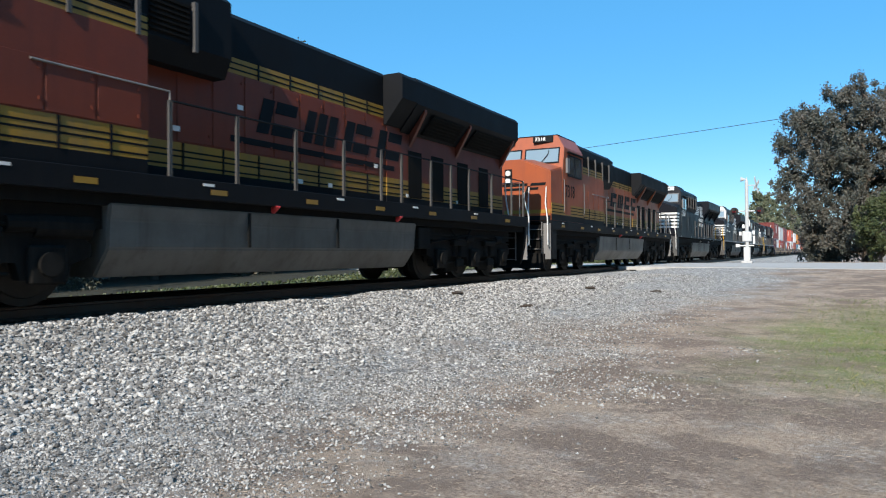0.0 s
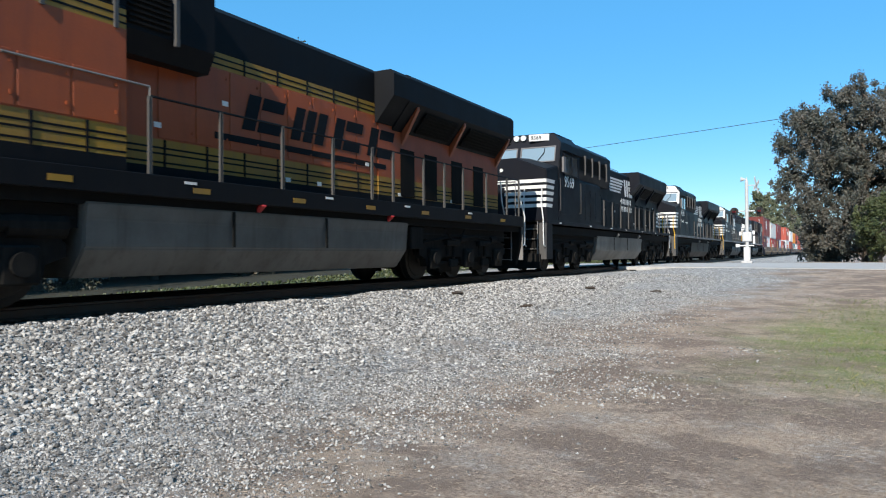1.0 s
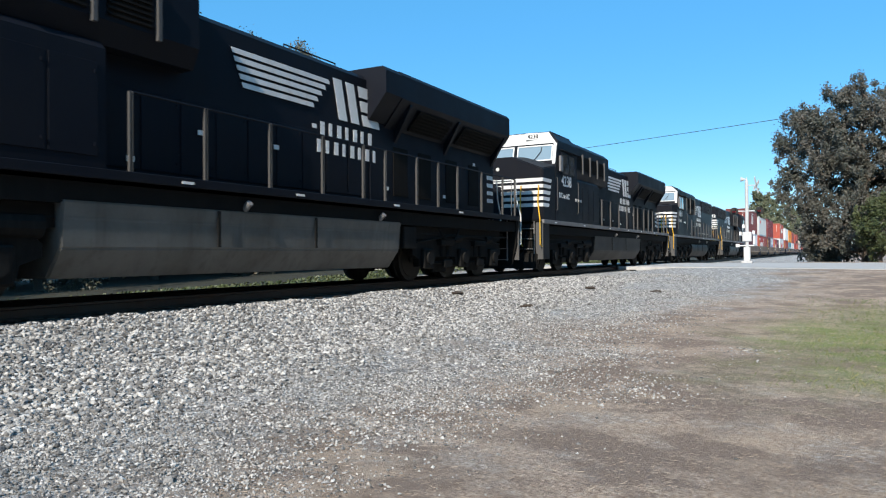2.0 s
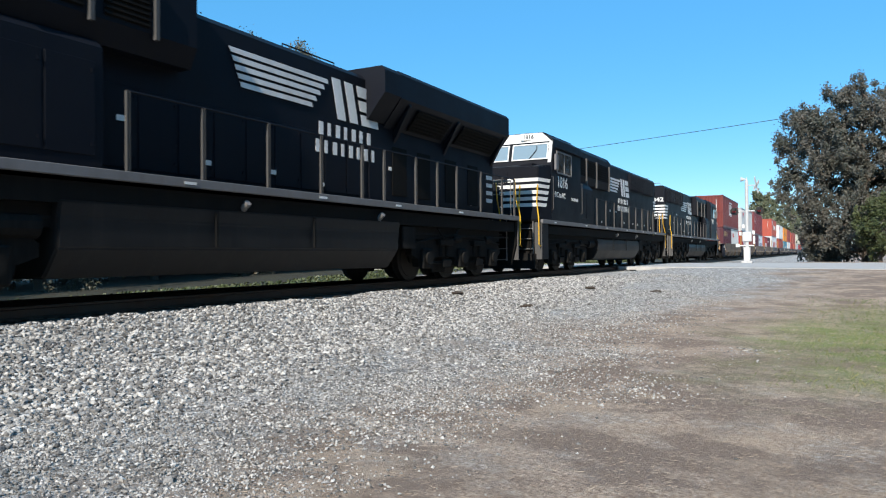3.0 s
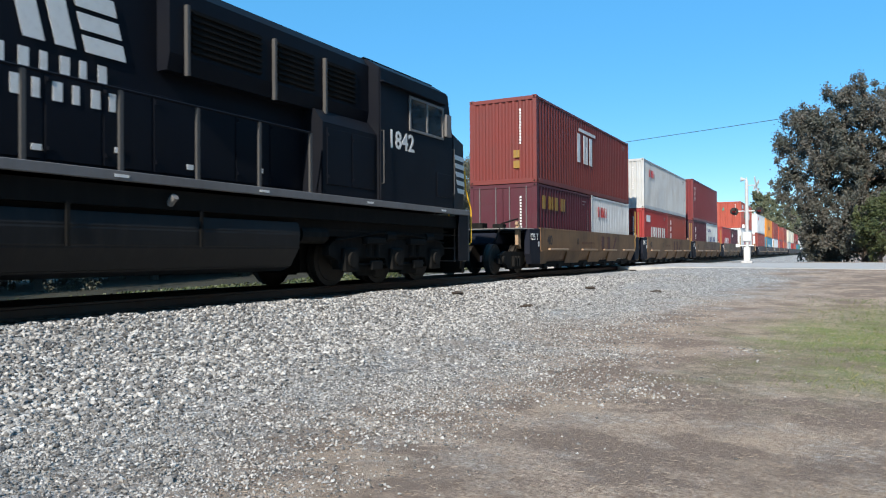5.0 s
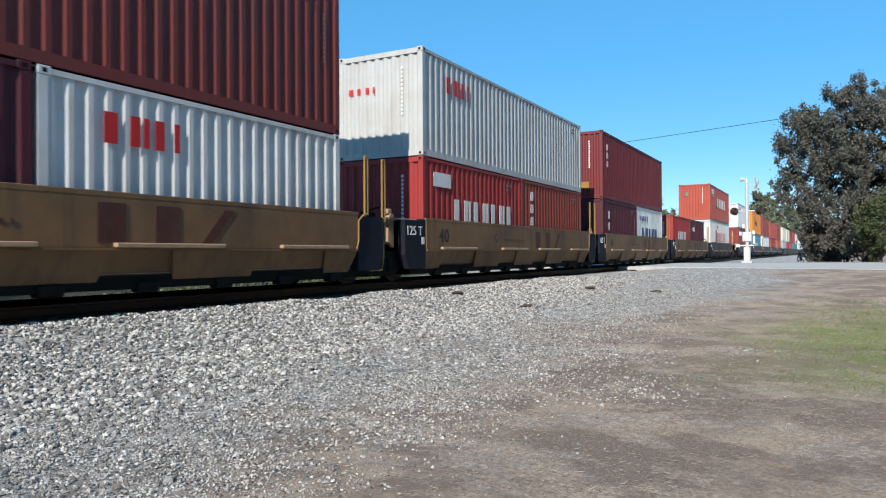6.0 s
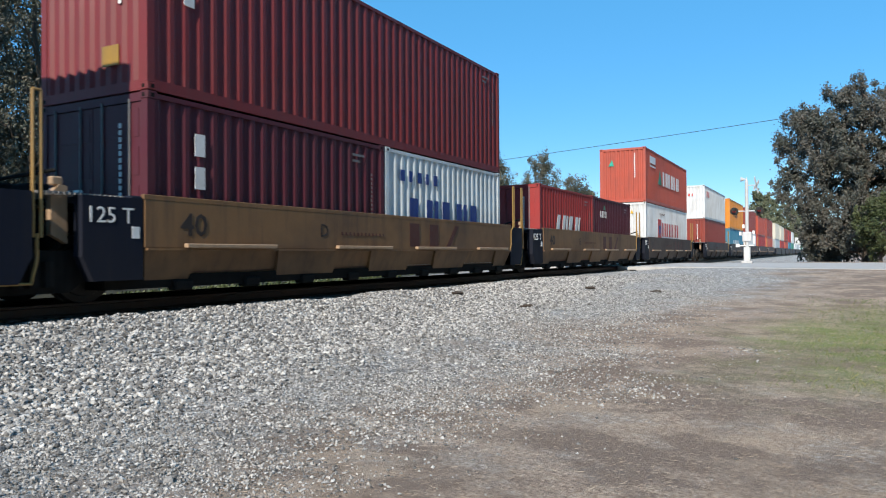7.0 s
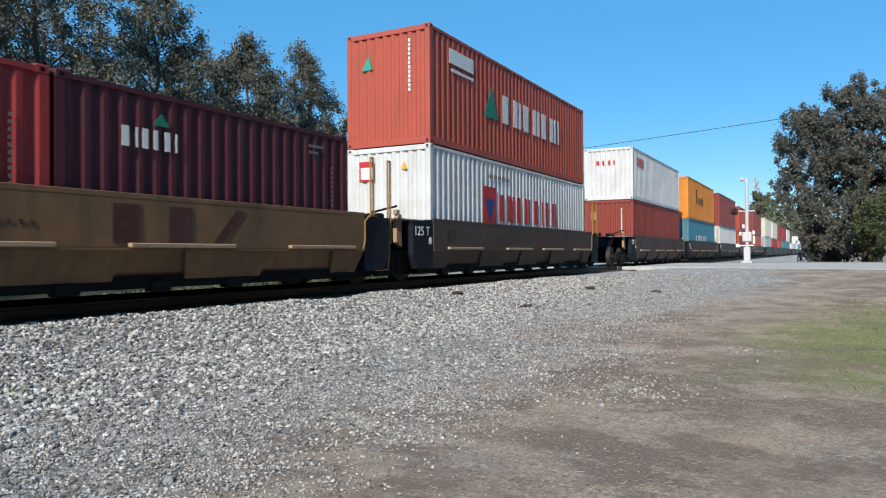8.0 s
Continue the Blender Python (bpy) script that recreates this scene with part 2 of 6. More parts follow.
def twin(ob, m, parent=None):
    """The same mesh once more, as an object of its own."""
    k = new(ob.name.split(".")[0], ob.data)
    k.parent = parent or ob.parent
    k.matrix_basis = m
    if "label" in ob:
        k["label"] = ob["label"]
    return k


def thing(name, label, category, group="", kind=""):
    return tagged(new(name), label, category, group, kind)


def box(bm, x0, x1, y0, y1, z0, z1, mi=0, bevel=0.0):
    v = [bm.verts.new((x, y, z)) for x in (x0, x1) for y in (y0, y1) for z in (z0, z1)]
    fs = [bm.faces.new([v[i] for i in q]) for q in
          ((0, 1, 3, 2), (4, 6, 7, 5), (0, 4, 5, 1), (2, 3, 7, 6), (0, 2, 6, 4), (1, 5, 7, 3))]
    for f in fs:
        f.material_index = mi
    if bevel:
        es = list({e for f in fs for e in f.edges})
        r = bmesh.ops.bevel(bm, geom=es, offset=bevel, segments=1, affect="EDGES")
        for f in r["faces"]:
            f.material_index = mi
    return bm


def boxes(*rows, bevel=0.0):
    bm = bmesh.new()
    for r in rows:
        box(bm, *r, bevel=bevel)
    return bm


def prism(bm, outline, axis, a, b, mi=0):
    """Extrude an outline: axis 'y' takes (x, z) points, 'x' takes (y, z), 'z' takes (x, y)."""
    def at(p, d):
        return {"y": (p[0], d, p[1]), "x": (d, p[0], p[1]), "z": (p[0], p[1], d)}[axis]
    lo, hi = [bm.verts.new(at(p, a)) for p in outline], [bm.verts.new(at(p, b)) for p in outline]
    fs = [bm.faces.new(lo), bm.faces.new(list(reversed(hi)))]
    for i in range(len(lo)):
        j = (i + 1) % len(lo)
        fs.append(bm.faces.new((lo[j], lo[i], hi[i], hi[j])))
    for f in fs:
        f.material_index = mi
    bmesh.ops.recalc_face_normals(bm, faces=fs)
    return bm


def rod(bm, p, q, r, seg=6, r2=None, mi=0):
    p, q = Vector(p), Vector(q)
    d = (q - p).normalized()
    s = d.orthogonal().normalized()
    u = d.cross(s)
    r2 = r if r2 is None else r2
    ring = [[bm.verts.new(c + (s * math.cos(2 * math.pi * i / seg) + u * math.sin(2 * math.pi * i / seg)) * k)
             for i in range(seg)] for c, k in ((p, r), (q, r2))]
    fs = [bm.faces.new((ring[0][i], ring[0][(i + 1) % seg], ring[1][(i + 1) % seg], ring[1][i])) for i in range(seg)]
    fs += [bm.faces.new(list(reversed(ring[0]))), bm.faces.new(ring[1])]
    for f in fs:
        f.material_index = mi
    return bm


def pipe(bm, pts, r, seg=6, mi=0):
    """One bent tube through the points."""
    pts = [Vector(p) for p in pts]
    rings, s = [], None
    for i, c in enumerate(pts):
        d = (pts[min(i + 1, len(pts) - 1)] - pts[max(i - 1, 0)]).normalized()
        s = d.orthogonal().normalized() if s is None else (s - d * s.dot(d)).normalized()
        u = d.cross(s)
        rings.append([bm.verts.new(c + (s * math.cos(2 * math.pi * k / seg) + u * math.sin(2 * math.pi * k / seg)) * r) for k in range(seg)])
    fs = [bm.faces.new(list(reversed(rings[0]))), bm.faces.new(rings[-1])]
    for a, b in zip(rings, rings[1:]):
        fs += [bm.faces.new((a[k], a[(k + 1) % seg], b[(k + 1) % seg], b[k])) for k in range(seg)]
    for f in fs:
        f.material_index = mi
    return bm


def place(side, x, y, z):
    """The pose of flat lettering: on the +x side, the -x side, or the front (-y) of a thing."""
    turn = {"R": Matrix(((0, 0, 1), (1, 0, 0), (0, 1, 0))), "L": Matrix(((0, 0, -1), (-1, 0, 0), (0, 1, 0))),
            "F": Matrix(((1, 0, 0), (0, 0, -1), (0, 1, 0)))}[side]
    return Matrix.Translation((x, y, z)) @ turn.to_4x4()


def letters(name, text, size, parent, side, x, y, z, material, label="", squeeze=1.0, bold=0.0):
    cu = bpy.data.curves.new("text", "FONT")
    cu.body, cu.size, cu.extrude, cu.offset, cu.resolution_u = text, size, 0.003, bold, 2
    tmp = bpy.data.objects.new("text", cu)
    scene.collection.objects.link(tmp)
    me = bpy.data.meshes.new_from_object(tmp.evaluated_get(bpy.context.evaluated_depsgraph_get()))
    bpy.data.objects.remove(tmp)
    bpy.data.curves.remove(cu)
    me.transform(Matrix.Diagonal((squeeze, 1, 1, 1)))
    me.materials.clear()
    me.materials.append(material)
    ob = new(name, me)
    ob.parent = parent
    ob.matrix_basis = place(side, x, y, z)
    return tagged(ob, label) if label else ob


def blocks(name, rows, parent, side, x, y, z, material, label="", slant=0.0, thick=0.006):
    """Plain painted bars: rows of (u0, u1, v0, v1) across and up."""
    def bar_mesh(rs):
        bm = bmesh.new()
        for u0, u1, v0, v1 in rs:
            prism(bm, [(u0 + v0 * slant, v0), (u1 + v0 * slant, v0), (u1 + v1 * slant, v1), (u0 + v1 * slant, v1)], "z", 0.0, thick)
        return bm

    large = max(r[3] - r[2] for r in rows) >= 0.2  # small lettering stays one part
    for rs in ([[r] for r in rows] if large else [rows]):
        ob = part(name, bar_mesh(rs), material, parent, label)
        ob.matrix_basis = place(side, x, y, z)
    return ob


def word_bars(widths, gap, h):
    """A row of plain upright bars."""
    u, rows = 0.0, []
    for i, w in enumerate(widths):
        rows.append((u, u + w * (0.45 if i % 2 else 0.6), 0.0, h))
        if w > 0.3 and i % 2:
            rows.append((u + w * 0.62, u + w * 0.9, 0.0, h))
        u += w + gap
    return rows


# ---- ground, track, road ----
def smooth01(k):
    k = min(1.0, max(0.0, k))
    return k * k * (3 - 2 * k)


def ground_z(x, y):
    near = np.interp(x, [-60, -12, -5, -2.6, -1.7, 1.75, 3.2, 6.0, 14.0, 60], [-0.9, -0.7, -0.55, -0.45, -0.19, -0.19, -0.52, -0.75, -0.78, -0.8])
    cross = np.interp(x, [-60, -12, -3, -1.75, 1.75, 3.5, 6.0, 60], [-0.5, -0.2, -0.06, -0.19, -0.19, -0.05, -0.02, -0.12])
    k = smooth01((y - 10) / 21.0) * (1 - smooth01((y - 52) / 25.0))
    z = float(near * (1 - k) + cross * k)
    if abs(x) > 1.6:
        z -= 0.14 * smooth01((y - 32.6 + max(0.0, x - 3) * 0.3) / 1.2) * (1 - smooth01((y - 45.5 - max(0.0, x - 6) * 0.6) / 1.0))
    return z


def surface_z(x, y):
    """The ground with its small unevenness."""
    z = ground_z(x, y)
    if 1.3 < abs(x) < 40 and -20 < y < 30:
        z += 0.05 * noise.noise((x * 0.6, y * 0.6, 0)) + 0.018 * noise.noise((x * 2.7, y * 2.7, 4))
    return z


def axis(lo, hi, step, out):
    a = list(np.arange(lo, hi + 1e-6, step))
    d = step
    while a[-1] < out:
        d *= 1.35
        a.append(a[-1] + d)
    d = step
    while a[0] > -out:
        d *= 1.35
        a.insert(0, a[0] - d)
    return a


def build_ground():
    xs, ys = axis(-7, 15, 0.2, 2600), axis(-2, 40, 0.25, 2600)
    vs, fs = [], []
    for y in ys:
        for x in xs:
            vs.append((x, y, surface_z(x, y)))
    w = len(xs)
    for j in range(len(ys) - 1):
        for i in range(w - 1):
            a = j * w + i
            fs.append((a, a + 1, a + w + 1, a + w))
    me = bpy.data.meshes.new("ground")
    me.from_pydata(vs, [], fs)
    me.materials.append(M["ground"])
    for f in me.polygons:
        f.use_smooth = True
    tagged(new("ground", me), "gravel bank and brown earth with patches of thin grass", "ground", kind="structure")


def scatter_stones(name, count, xr, yr, size, keep, label, seed, mat_key, flat=0.75, coarse=False):
    rng = np.random.default_rng(seed)
    bm = bmesh.new()
    bmesh.ops.create_icosphere(bm, subdivisions=1, radius=1.0)
    bv = np.array([v.co for v in bm.verts])
    bf = np.array([[v.index for v in f.verts] for f in bm.faces])
    bm.free()
    if coarse:
        bv = np.array([(1, 0, 0), (-1, 0, 0), (0, 1, 0), (0, -1, 0), (0, 0, 1), (0, 0, -1)], float)
        bf = np.array([(0, 2, 4), (2, 1, 4), (1, 3, 4), (3, 0, 4), (2, 0, 5), (1, 2, 5), (3, 1, 5), (0, 3, 5)])
    x, y = rng.uniform(*xr, count), rng.uniform(*yr, count)
    ok = keep(x, y, rng.uniform(0, 1, count))
    x, y = x[ok], y[ok]
    c = len(x)
    z = np.array([surface_z(a, b) for a, b in zip(x, y)])
    s = rng.uniform(*size, c) * rng.uniform(0.75, 1.25, c)
    v = bv[None] * rng.uniform(0.65, 1.2, (c, len(bv), 1))
    v = v * np.stack([rng.uniform(0.8, 1.35, c), rng.uniform(0.7, 1.1, c), rng.uniform(0.5, 1.0, c) * flat / 0.75], 1)[:, None]
    a, b = rng.uniform(0, 6.28, c), rng.uniform(-0.7, 0.7, c)
    ca, sa, cb, sb = np.cos(a)[:, None], np.sin(a)[:, None], np.cos(b)[:, None], np.sin(b)[:, None]
    X, Y, Z = v[..., 0], v[..., 1], v[..., 2]
    Y, Z = Y * cb - Z * sb, Y * sb + Z * cb
    X, Y = X * ca - Y * sa, X * sa + Y * ca
    P = np.stack([X, Y, Z], -1) * (s / 2)[:, None, None] + np.stack([x, y, z + s * 0.18], 1)[:, None]
    F = (bf[None] + (np.arange(c) * len(bv))[:, None, None]).reshape(-1, 3)
    me = bpy.data.meshes.new(name)
    me.from_pydata(P.reshape(-1, 3).tolist(), [], F.tolist())
    me.materials.append(M[mat_key])
    return tagged(new(name, me), label, "gravel", kind="stuff")


def scatter_blades(name, count, xr, yr, length, lean, keep, label, category, seed, mat_key):
    rng = np.random.default_rng(seed)
    x, y = rng.uniform(*xr, count), rng.uniform(*yr, count)
    ok = keep(x, y, rng.uniform(0, 1, count))
    x, y = x[ok], y[ok]
    vs, fs = [], []
    for a, b in zip(x, y):
        z = surface_z(a, b) + 0.004
        h = rng.uniform(0, 6.28)
        L, e = rng.uniform(*length), rng.uniform(*lean)
        d = (math.cos(h) * math.cos(e) * L, math.sin(h) * math.cos(e) * L, math.sin(e) * L)
        w = (-math.sin(h) * 0.0028, math.cos(h) * 0.0028)
        k = len(vs)
        vs += [(a - w[0], b - w[1], z), (a + w[0], b + w[1], z), (a + d[0] * 0.6, b + d[1] * 0.6, z + d[2] * 0.75), (a + d[0], b + d[1], z + d[2] * 0.8)]
        fs += [(k, k + 1, k + 2), (k, k + 2, k + 3)]
    me = bpy.data.meshes.new(name)
    me.from_pydata(vs, [], fs)
    me.materials.append(M[mat_key])
    return tagged(new(name, me), label, category, kind="stuff")


def build_track():
    t = thing("track", "rusty steel rails on old timber sleepers", "track", kind="structure")
    prof = [(-0.07, -0.17), (0.07, -0.17), (0.07, -0.155), (0.012, -0.135), (0.012, -0.045), (0.036, -0.03), (0.036, -0.006),
            (0.028, 0.0), (-0.028, 0.0), (-0.036, -0.006), (-0.036, -0.03), (-0.012, -0.045), (-0.012, -0.135), (-0.07, -0.155)]
    for cx in (-0.753, 0.753):
        bm = prism(bmesh.new(), [(cx + a, b) for a, b in prof], "y", -60, 900)
        part("rail", bm, M["rail"], t)
    bm = boxes((-1.3, 1.3, -0.115, 0.115, -0.33, -0.17), bevel=0.012)
    tie = part("sleeper", bm, M["tie"], t)
    tie.matrix_basis = pose(0, -6.0, 0)
    plate = part("tie_plate", boxes((-0.17, 0.17, -0.09, 0.09, -0.172, -0.158)), M["rail"], t)
    plate.matrix_basis = pose(0.753, -6.0, 0)
    for i in range(1, 75):
        y = -6.0 + i * 0.52 + random.uniform(-0.02, 0.02)
        twin(tie, pose(random.uniform(-0.04, 0.04), y, random.uniform(-0.008, 0.004), 0, 0, random.uniform(-1, 1)))
        if i < 70:
            twin(plate, pose(0.753, y, 0))


def build_road():
    """The road that crosses the track: a slab with edge, and panels between the rails."""
    bm = bmesh.new()
    xs = [-60, -30, -12, -6, -2.2, -1.75]
    def strip(xs, y0f, y1f, zf):
        top = [[bm.verts.new((x, f(x), zf(x))) for x in xs] for f in (y0f, y1f)]
        low = [[bm.verts.new((x, f(x), zf(x) - 0.3)) for x in xs] for f in (y0f, y1f)]
        for i in range(len(xs) - 1):
            bm.faces.new((top[0][i], top[0][i + 1], top[1][i + 1], top[1][i]))
            bm.faces.new((low[0][i], low[0][i + 1], top[0][i + 1], top[0][i]))
            bm.faces.new((top[1][i], top[1][i + 1], low[1][i + 1], low[1][i]))
    zf = lambda x: float(np.interp(x, [-60, -12, -3, 3, 8, 14, 60], [-0.4, -0.1, 0.0, 0.0, -0.02, -0.04, -0.06]))
    strip(xs, lambda x: 33.5, lambda x: 45.0, zf)
    strip([1.75, 2.4, 4, 7, 10, 14, 20, 30, 60], lambda x: 33.4 - max(0, x - 3) * 0.3, lambda x: 46.0 + max(0, x - 6) * 0.6, zf)
    r = part("road", bm, M["asphalt"], None, "sun-bleached asphalt road over the railway crossing")
    tagged(r, category="road", kind="structure")
    p = thing("crossing_deck", "pale concrete crossing panels beside the rails", "crossing", kind="structure")
    for k in range(5):
        y0 = 33.5 + k * 2.45
        for x0, x1 in ((-1.75, -0.84), (-0.66, 0.66), (0.84, 1.75)):
            part("panel", boxes((x0, x1, y0, y0 + 2.43, -0.16, -0.004), bevel=0.012), M["concrete"], p)


# ---- trees ----
def crown_lobes(rng, height, spread, low, count):
    """The rounded masses that make up a crown, with a few spires on top: (x, y, z, radius)."""
    out = []
    for i in range(count):
        k = (i + 0.5) / count
        shape = math.sin(math.pi * (0.16 + 0.80 * k)) ** 0.75
        a = i * 2.4 + rng.uniform(-0.5, 0.5)
        r = spread * rng.uniform(0.30, 0.46) * (1.15 - 0.5 * k)
        d = max(0.0, spread * shape - r) * math.sqrt(rng.uniform(0.35, 1.0))
        out.append((math.cos(a) * d, math.sin(a) * d, height * (low + (0.90 - low) * k) + rng.uniform(-0.4, 0.4), r))
    for i in range(3):
        a, d = rng.uniform(0, 6.28), spread * rng.uniform(0.0, 0.35)
        out.append((math.cos(a) * d, math.sin(a) * d, height * rng.uniform(0.90, 0.96), spread * rng.uniform(0.12, 0.2)))
    return out


def tree(name, x, y, height, spread, seed, mat_key, label, leaves=9000, leaf=0.22, low=0.15, lobes=18, trunk_r=0.28, spray=0.34, gap=0.0, sprays=9.0):
    """Trunk, limbs to every lobe, twigs to the sprays, and leaves gathered in loose upswept sprays."""
    rng = random.Random(seed)
    nr = np.random.default_rng(seed)
    t = thing(name, label, "tree")
    t.matrix_basis = pose(x, y, ground_z(x, y) - 0.1)
    lobes = crown_lobes(rng, height, spread, low, lobes) if isinstance(lobes, int) else lobes
    bm = bmesh.new()
    n = 7
    pts = [Vector((rng.uniform(-0.15, 0.15) * min(i, 2), rng.uniform(-0.15, 0.15) * min(i, 2), height * 0.88 * i / n)) for i in range(n + 1)]
    pipe_r = [trunk_r * (1 - i / n * 0.86) for i in range(n + 1)]
    for i in range(n):
        rod(bm, pts[i], pts[i + 1], pipe_r[i], 8, pipe_r[i + 1])

    def on_trunk(z):
        k = min(max(z / (height * 0.88) * n, 0.4), n - 0.05)
        return pts[int(k)].lerp(pts[int(k) + 1], k - int(k))

    centres, sizes = [], []
    for lx, ly, lz, r in lobes:
        c = Vector((lx, ly, lz))
        s0 = on_trunk(lz - 0.6 * math.hypot(lx, ly) - 0.4 * r)
        mid = s0.lerp(c, 0.55) + Vector((0, 0, -0.12 * r))
        rod(bm, s0, mid, trunk_r * 0.26, 5, trunk_r * 0.15)
        rod(bm, mid, c, trunk_r * 0.15, 5, trunk_r * 0.06)
        for j in range(max(5, int(r * r * sprays))):
            d = Vector((rng.gauss(0, 1), rng.gauss(0, 1), rng.gauss(0.25, 0.9))).normalized()
            p = c + d * r * rng.uniform(0.2, 1.1)
            if gap and noise.noise(p * 0.6 + Vector((seed, 0, 0))) > 0.32 - gap:
                continue
            centres.append(p)
            sizes.append(spray * rng.uniform(0.55, 1.35))
            if j % 3 == 0:
                rod(bm, c, p, trunk_r * 0.05, 4, trunk_r * 0.02)
    part("trunk", bm, M["bark"], t, "grey trunk with limbs")
    C, S = np.array([tuple(c) for c in centres]), np.array(sizes)
    pick = nr.choice(len(C), leaves, p=S ** 2 / (S ** 2).sum())
    P = C[pick] + nr.normal(0, 1, (leaves, 3)) * (S[pick, None] * np.array((0.42, 0.42, 0.55)))
    u = nr.normal(0, 1, (leaves, 3))
    u /= np.linalg.norm(u, axis=1, keepdims=True)
    w = np.cross(u, nr.normal(0, 1, (leaves, 3)))
    w /= np.linalg.norm(w, axis=1, keepdims=True)
    q = np.cross(u, w)
    L = (leaf * nr.uniform(0.6, 1.4, leaves))[:, None]
    V = np.stack([P - w * L * 0.6, P + q * L * 0.32 + u * L * 0.1, P + w * L * 0.6, P - q * L * 0.32 + u * L * 0.1], 1).reshape(-1, 3)
    k = np.arange(leaves)[:, None] * 4
    F = np.concatenate([k + np.array([[0, 1, 2]]), k + np.array([[0, 2, 3]])])
    me = bpy.data.meshes.new("crown")
    me.from_pydata(V.tolist(), [], F.tolist())
    me.materials.append(M[mat_key])
    new("crown", me).parent = t
    return t


def undergrowth(name, x0, x1, y0, y1, height, count, leaf, mat_key, label, seed):
    """A belt of bushes: leaves heaped in mounds of uneven height."""
    rng = random.Random(seed)
    vs, fs = [], []
    for j in range(count):
        x, y = rng.uniform(x0, x1), rng.uniform(y0, y1)
        top = height * (0.75 + 0.6 * noise.noise((x * 0.3, y * 0.35, seed)))
        p = Vector((x, y, ground_z(x, y) + top * math.sqrt(rng.random())))
        u = Vector((rng.gauss(0, 1), rng.gauss(0, 1), rng.gauss(0, 0.8))).normalized()
        w = u.orthogonal().normalized()
        q = u.cross(w)
        L = leaf * rng.uniform(0.6, 1.4)
        k = len(vs)
        vs += [p - w * L * 0.6, p + q * L * 0.35, p + w * L * 0.6, p - q * L * 0.35]
        fs += [(k, k + 1, k + 2), (k, k + 2, k + 3)]
    me = bpy.data.meshes.new(name)
    me.from_pydata([tuple(v) for v in vs], [], fs)
    me.materials.append(M[mat_key])
    return tagged(new(name, me), label, "undergrowth", kind="stuff")


# ---- the train ----
TRAIN = []  # every thing that rides, with its place along the train and its turn


def rides(ob, s, turn=0.0, z=0.0):
    TRAIN.append((ob, s, turn, z))
    return ob


def wheel_mesh(r, w):
    bm = bmesh.new()
    rod(bm, (-w / 2, 0, 0), (w / 2, 0, 0), r, 28)
    rod(bm, (-w / 2 - 0.03, 0, 0), (-w / 2, 0, 0), r + 0.028, 28)
    rod(bm, (w / 2, 0, 0), (w / 2 + 0.02, 0, 0), r * 0.82, 24, r * 0.8)
    rod(bm, (w / 2, 0, 0), (w / 2 + 0.06, 0, 0), 0.11, 12)
    return bm


SHARED = {}


def shared(key, name, make, material, parent, m, label=""):
    """One mesh for all alike parts of alike things."""
    if key not in SHARED:
        ob = part(name, make(), material, parent, label)
        SHARED[key] = ob.data
    else:
        ob = new(name, SHARED[key])
        ob.parent = parent
        if label:
            tagged(ob, label)
    ob.matrix_basis = m
    return ob


def loco_truck(loco, yc, spacing, r):
    def frame_mesh():
        bm = bmesh.new()
        h = spacing
        prism(bm, [(-h - 0.62, 0.78), (-h - 0.62, 0.62), (-h - 0.34, 0.52), (-h - 0.30, 0.34), (-h + 0.30, 0.34), (-h + 0.36, 0.55), (-0.36, 0.55), (-0.30, 0.34),
                   (0.30, 0.34), (0.36, 0.55), (h - 0.36, 0.55), (h - 0.30, 0.34), (h + 0.30, 0.34), (h + 0.34, 0.52), (h + 0.62, 0.62), (h + 0.62, 0.78),
                   (h + 0.35, 0.98), (h - 0.35, 1.00), (h * 0.5, 0.86), (0.3, 1.00), (-0.3, 1.00), (-h * 0.5, 0.86), (-h + 0.35, 1.00), (-h - 0.35, 0.98)], "x", 1.10, 1.26)
        for k in (-1, 0, 1):
            box(bm, 1.24, 1.36, k * h - 0.24, k * h + 0.24, 0.28, 0.76, bevel=0.03)
            rod(bm, (1.36, k * h, 0.53), (1.41, k * h, 0.53), 0.15, 14)
        for k in (-0.5, 0.5):
            for d in (-0.16, 0.16):
                rod(bm, (1.24, k * h + d, 0.58), (1.24, k * h + d, 0.86), 0.085, 10)
            box(bm, 1.18, 1.38, k * h - 0.36, k * h + 0.36, 0.84, 0.98, bevel=0.02)
            box(bm, 1.02, 1.12, k * h - 0.34, k * h + 0.34, 0.18, 0.62, bevel=0.02)
            box(bm, 1.26, 1.33, k * h - 0.12, k * h + 0.30, 0.30, 0.50, bevel=0.02)
            rod(bm, (1.27, k * h + 0.42, 1.02), (1.27, k * h + 0.78, 1.02), 0.11, 10)
            rod(bm, (1.22, k * h - 0.5, 0.42), (1.22, k * h + 0.5, 0.42), 0.025, 6)
        pipe(bm, [(1.3, -h - 0.5, 0.9), (1.33, -h * 0.4, 1.08), (1.33, h * 0.4, 1.06), (1.3, h + 0.5, 0.9)], 0.022)
        return bm
    for s, nm in ((1, "truck_frame"), (-1, "truck_frame")):
        shared(("tf", spacing), nm, frame_mesh, M["truck"], loco, pose(0, yc, 0) if s > 0 else pose(0, yc, 0, 0, 0, 180), "dusty cast steel truck side frame")
    for k in (-1, 0, 1):
        for s in (1, -1):
            shared(("lw", r), "wheel", lambda: wheel_mesh(r, 0.13), M["wheel"], loco, pose(0.76 * s, yc + k * spacing, r, 0, 0, 0 if s > 0 else 180))
    part("bolster", boxes((-0.7, 0.7, yc - spacing - 0.3, yc + spacing + 0.3, 0.7, 1.15)), M["under"], loco)


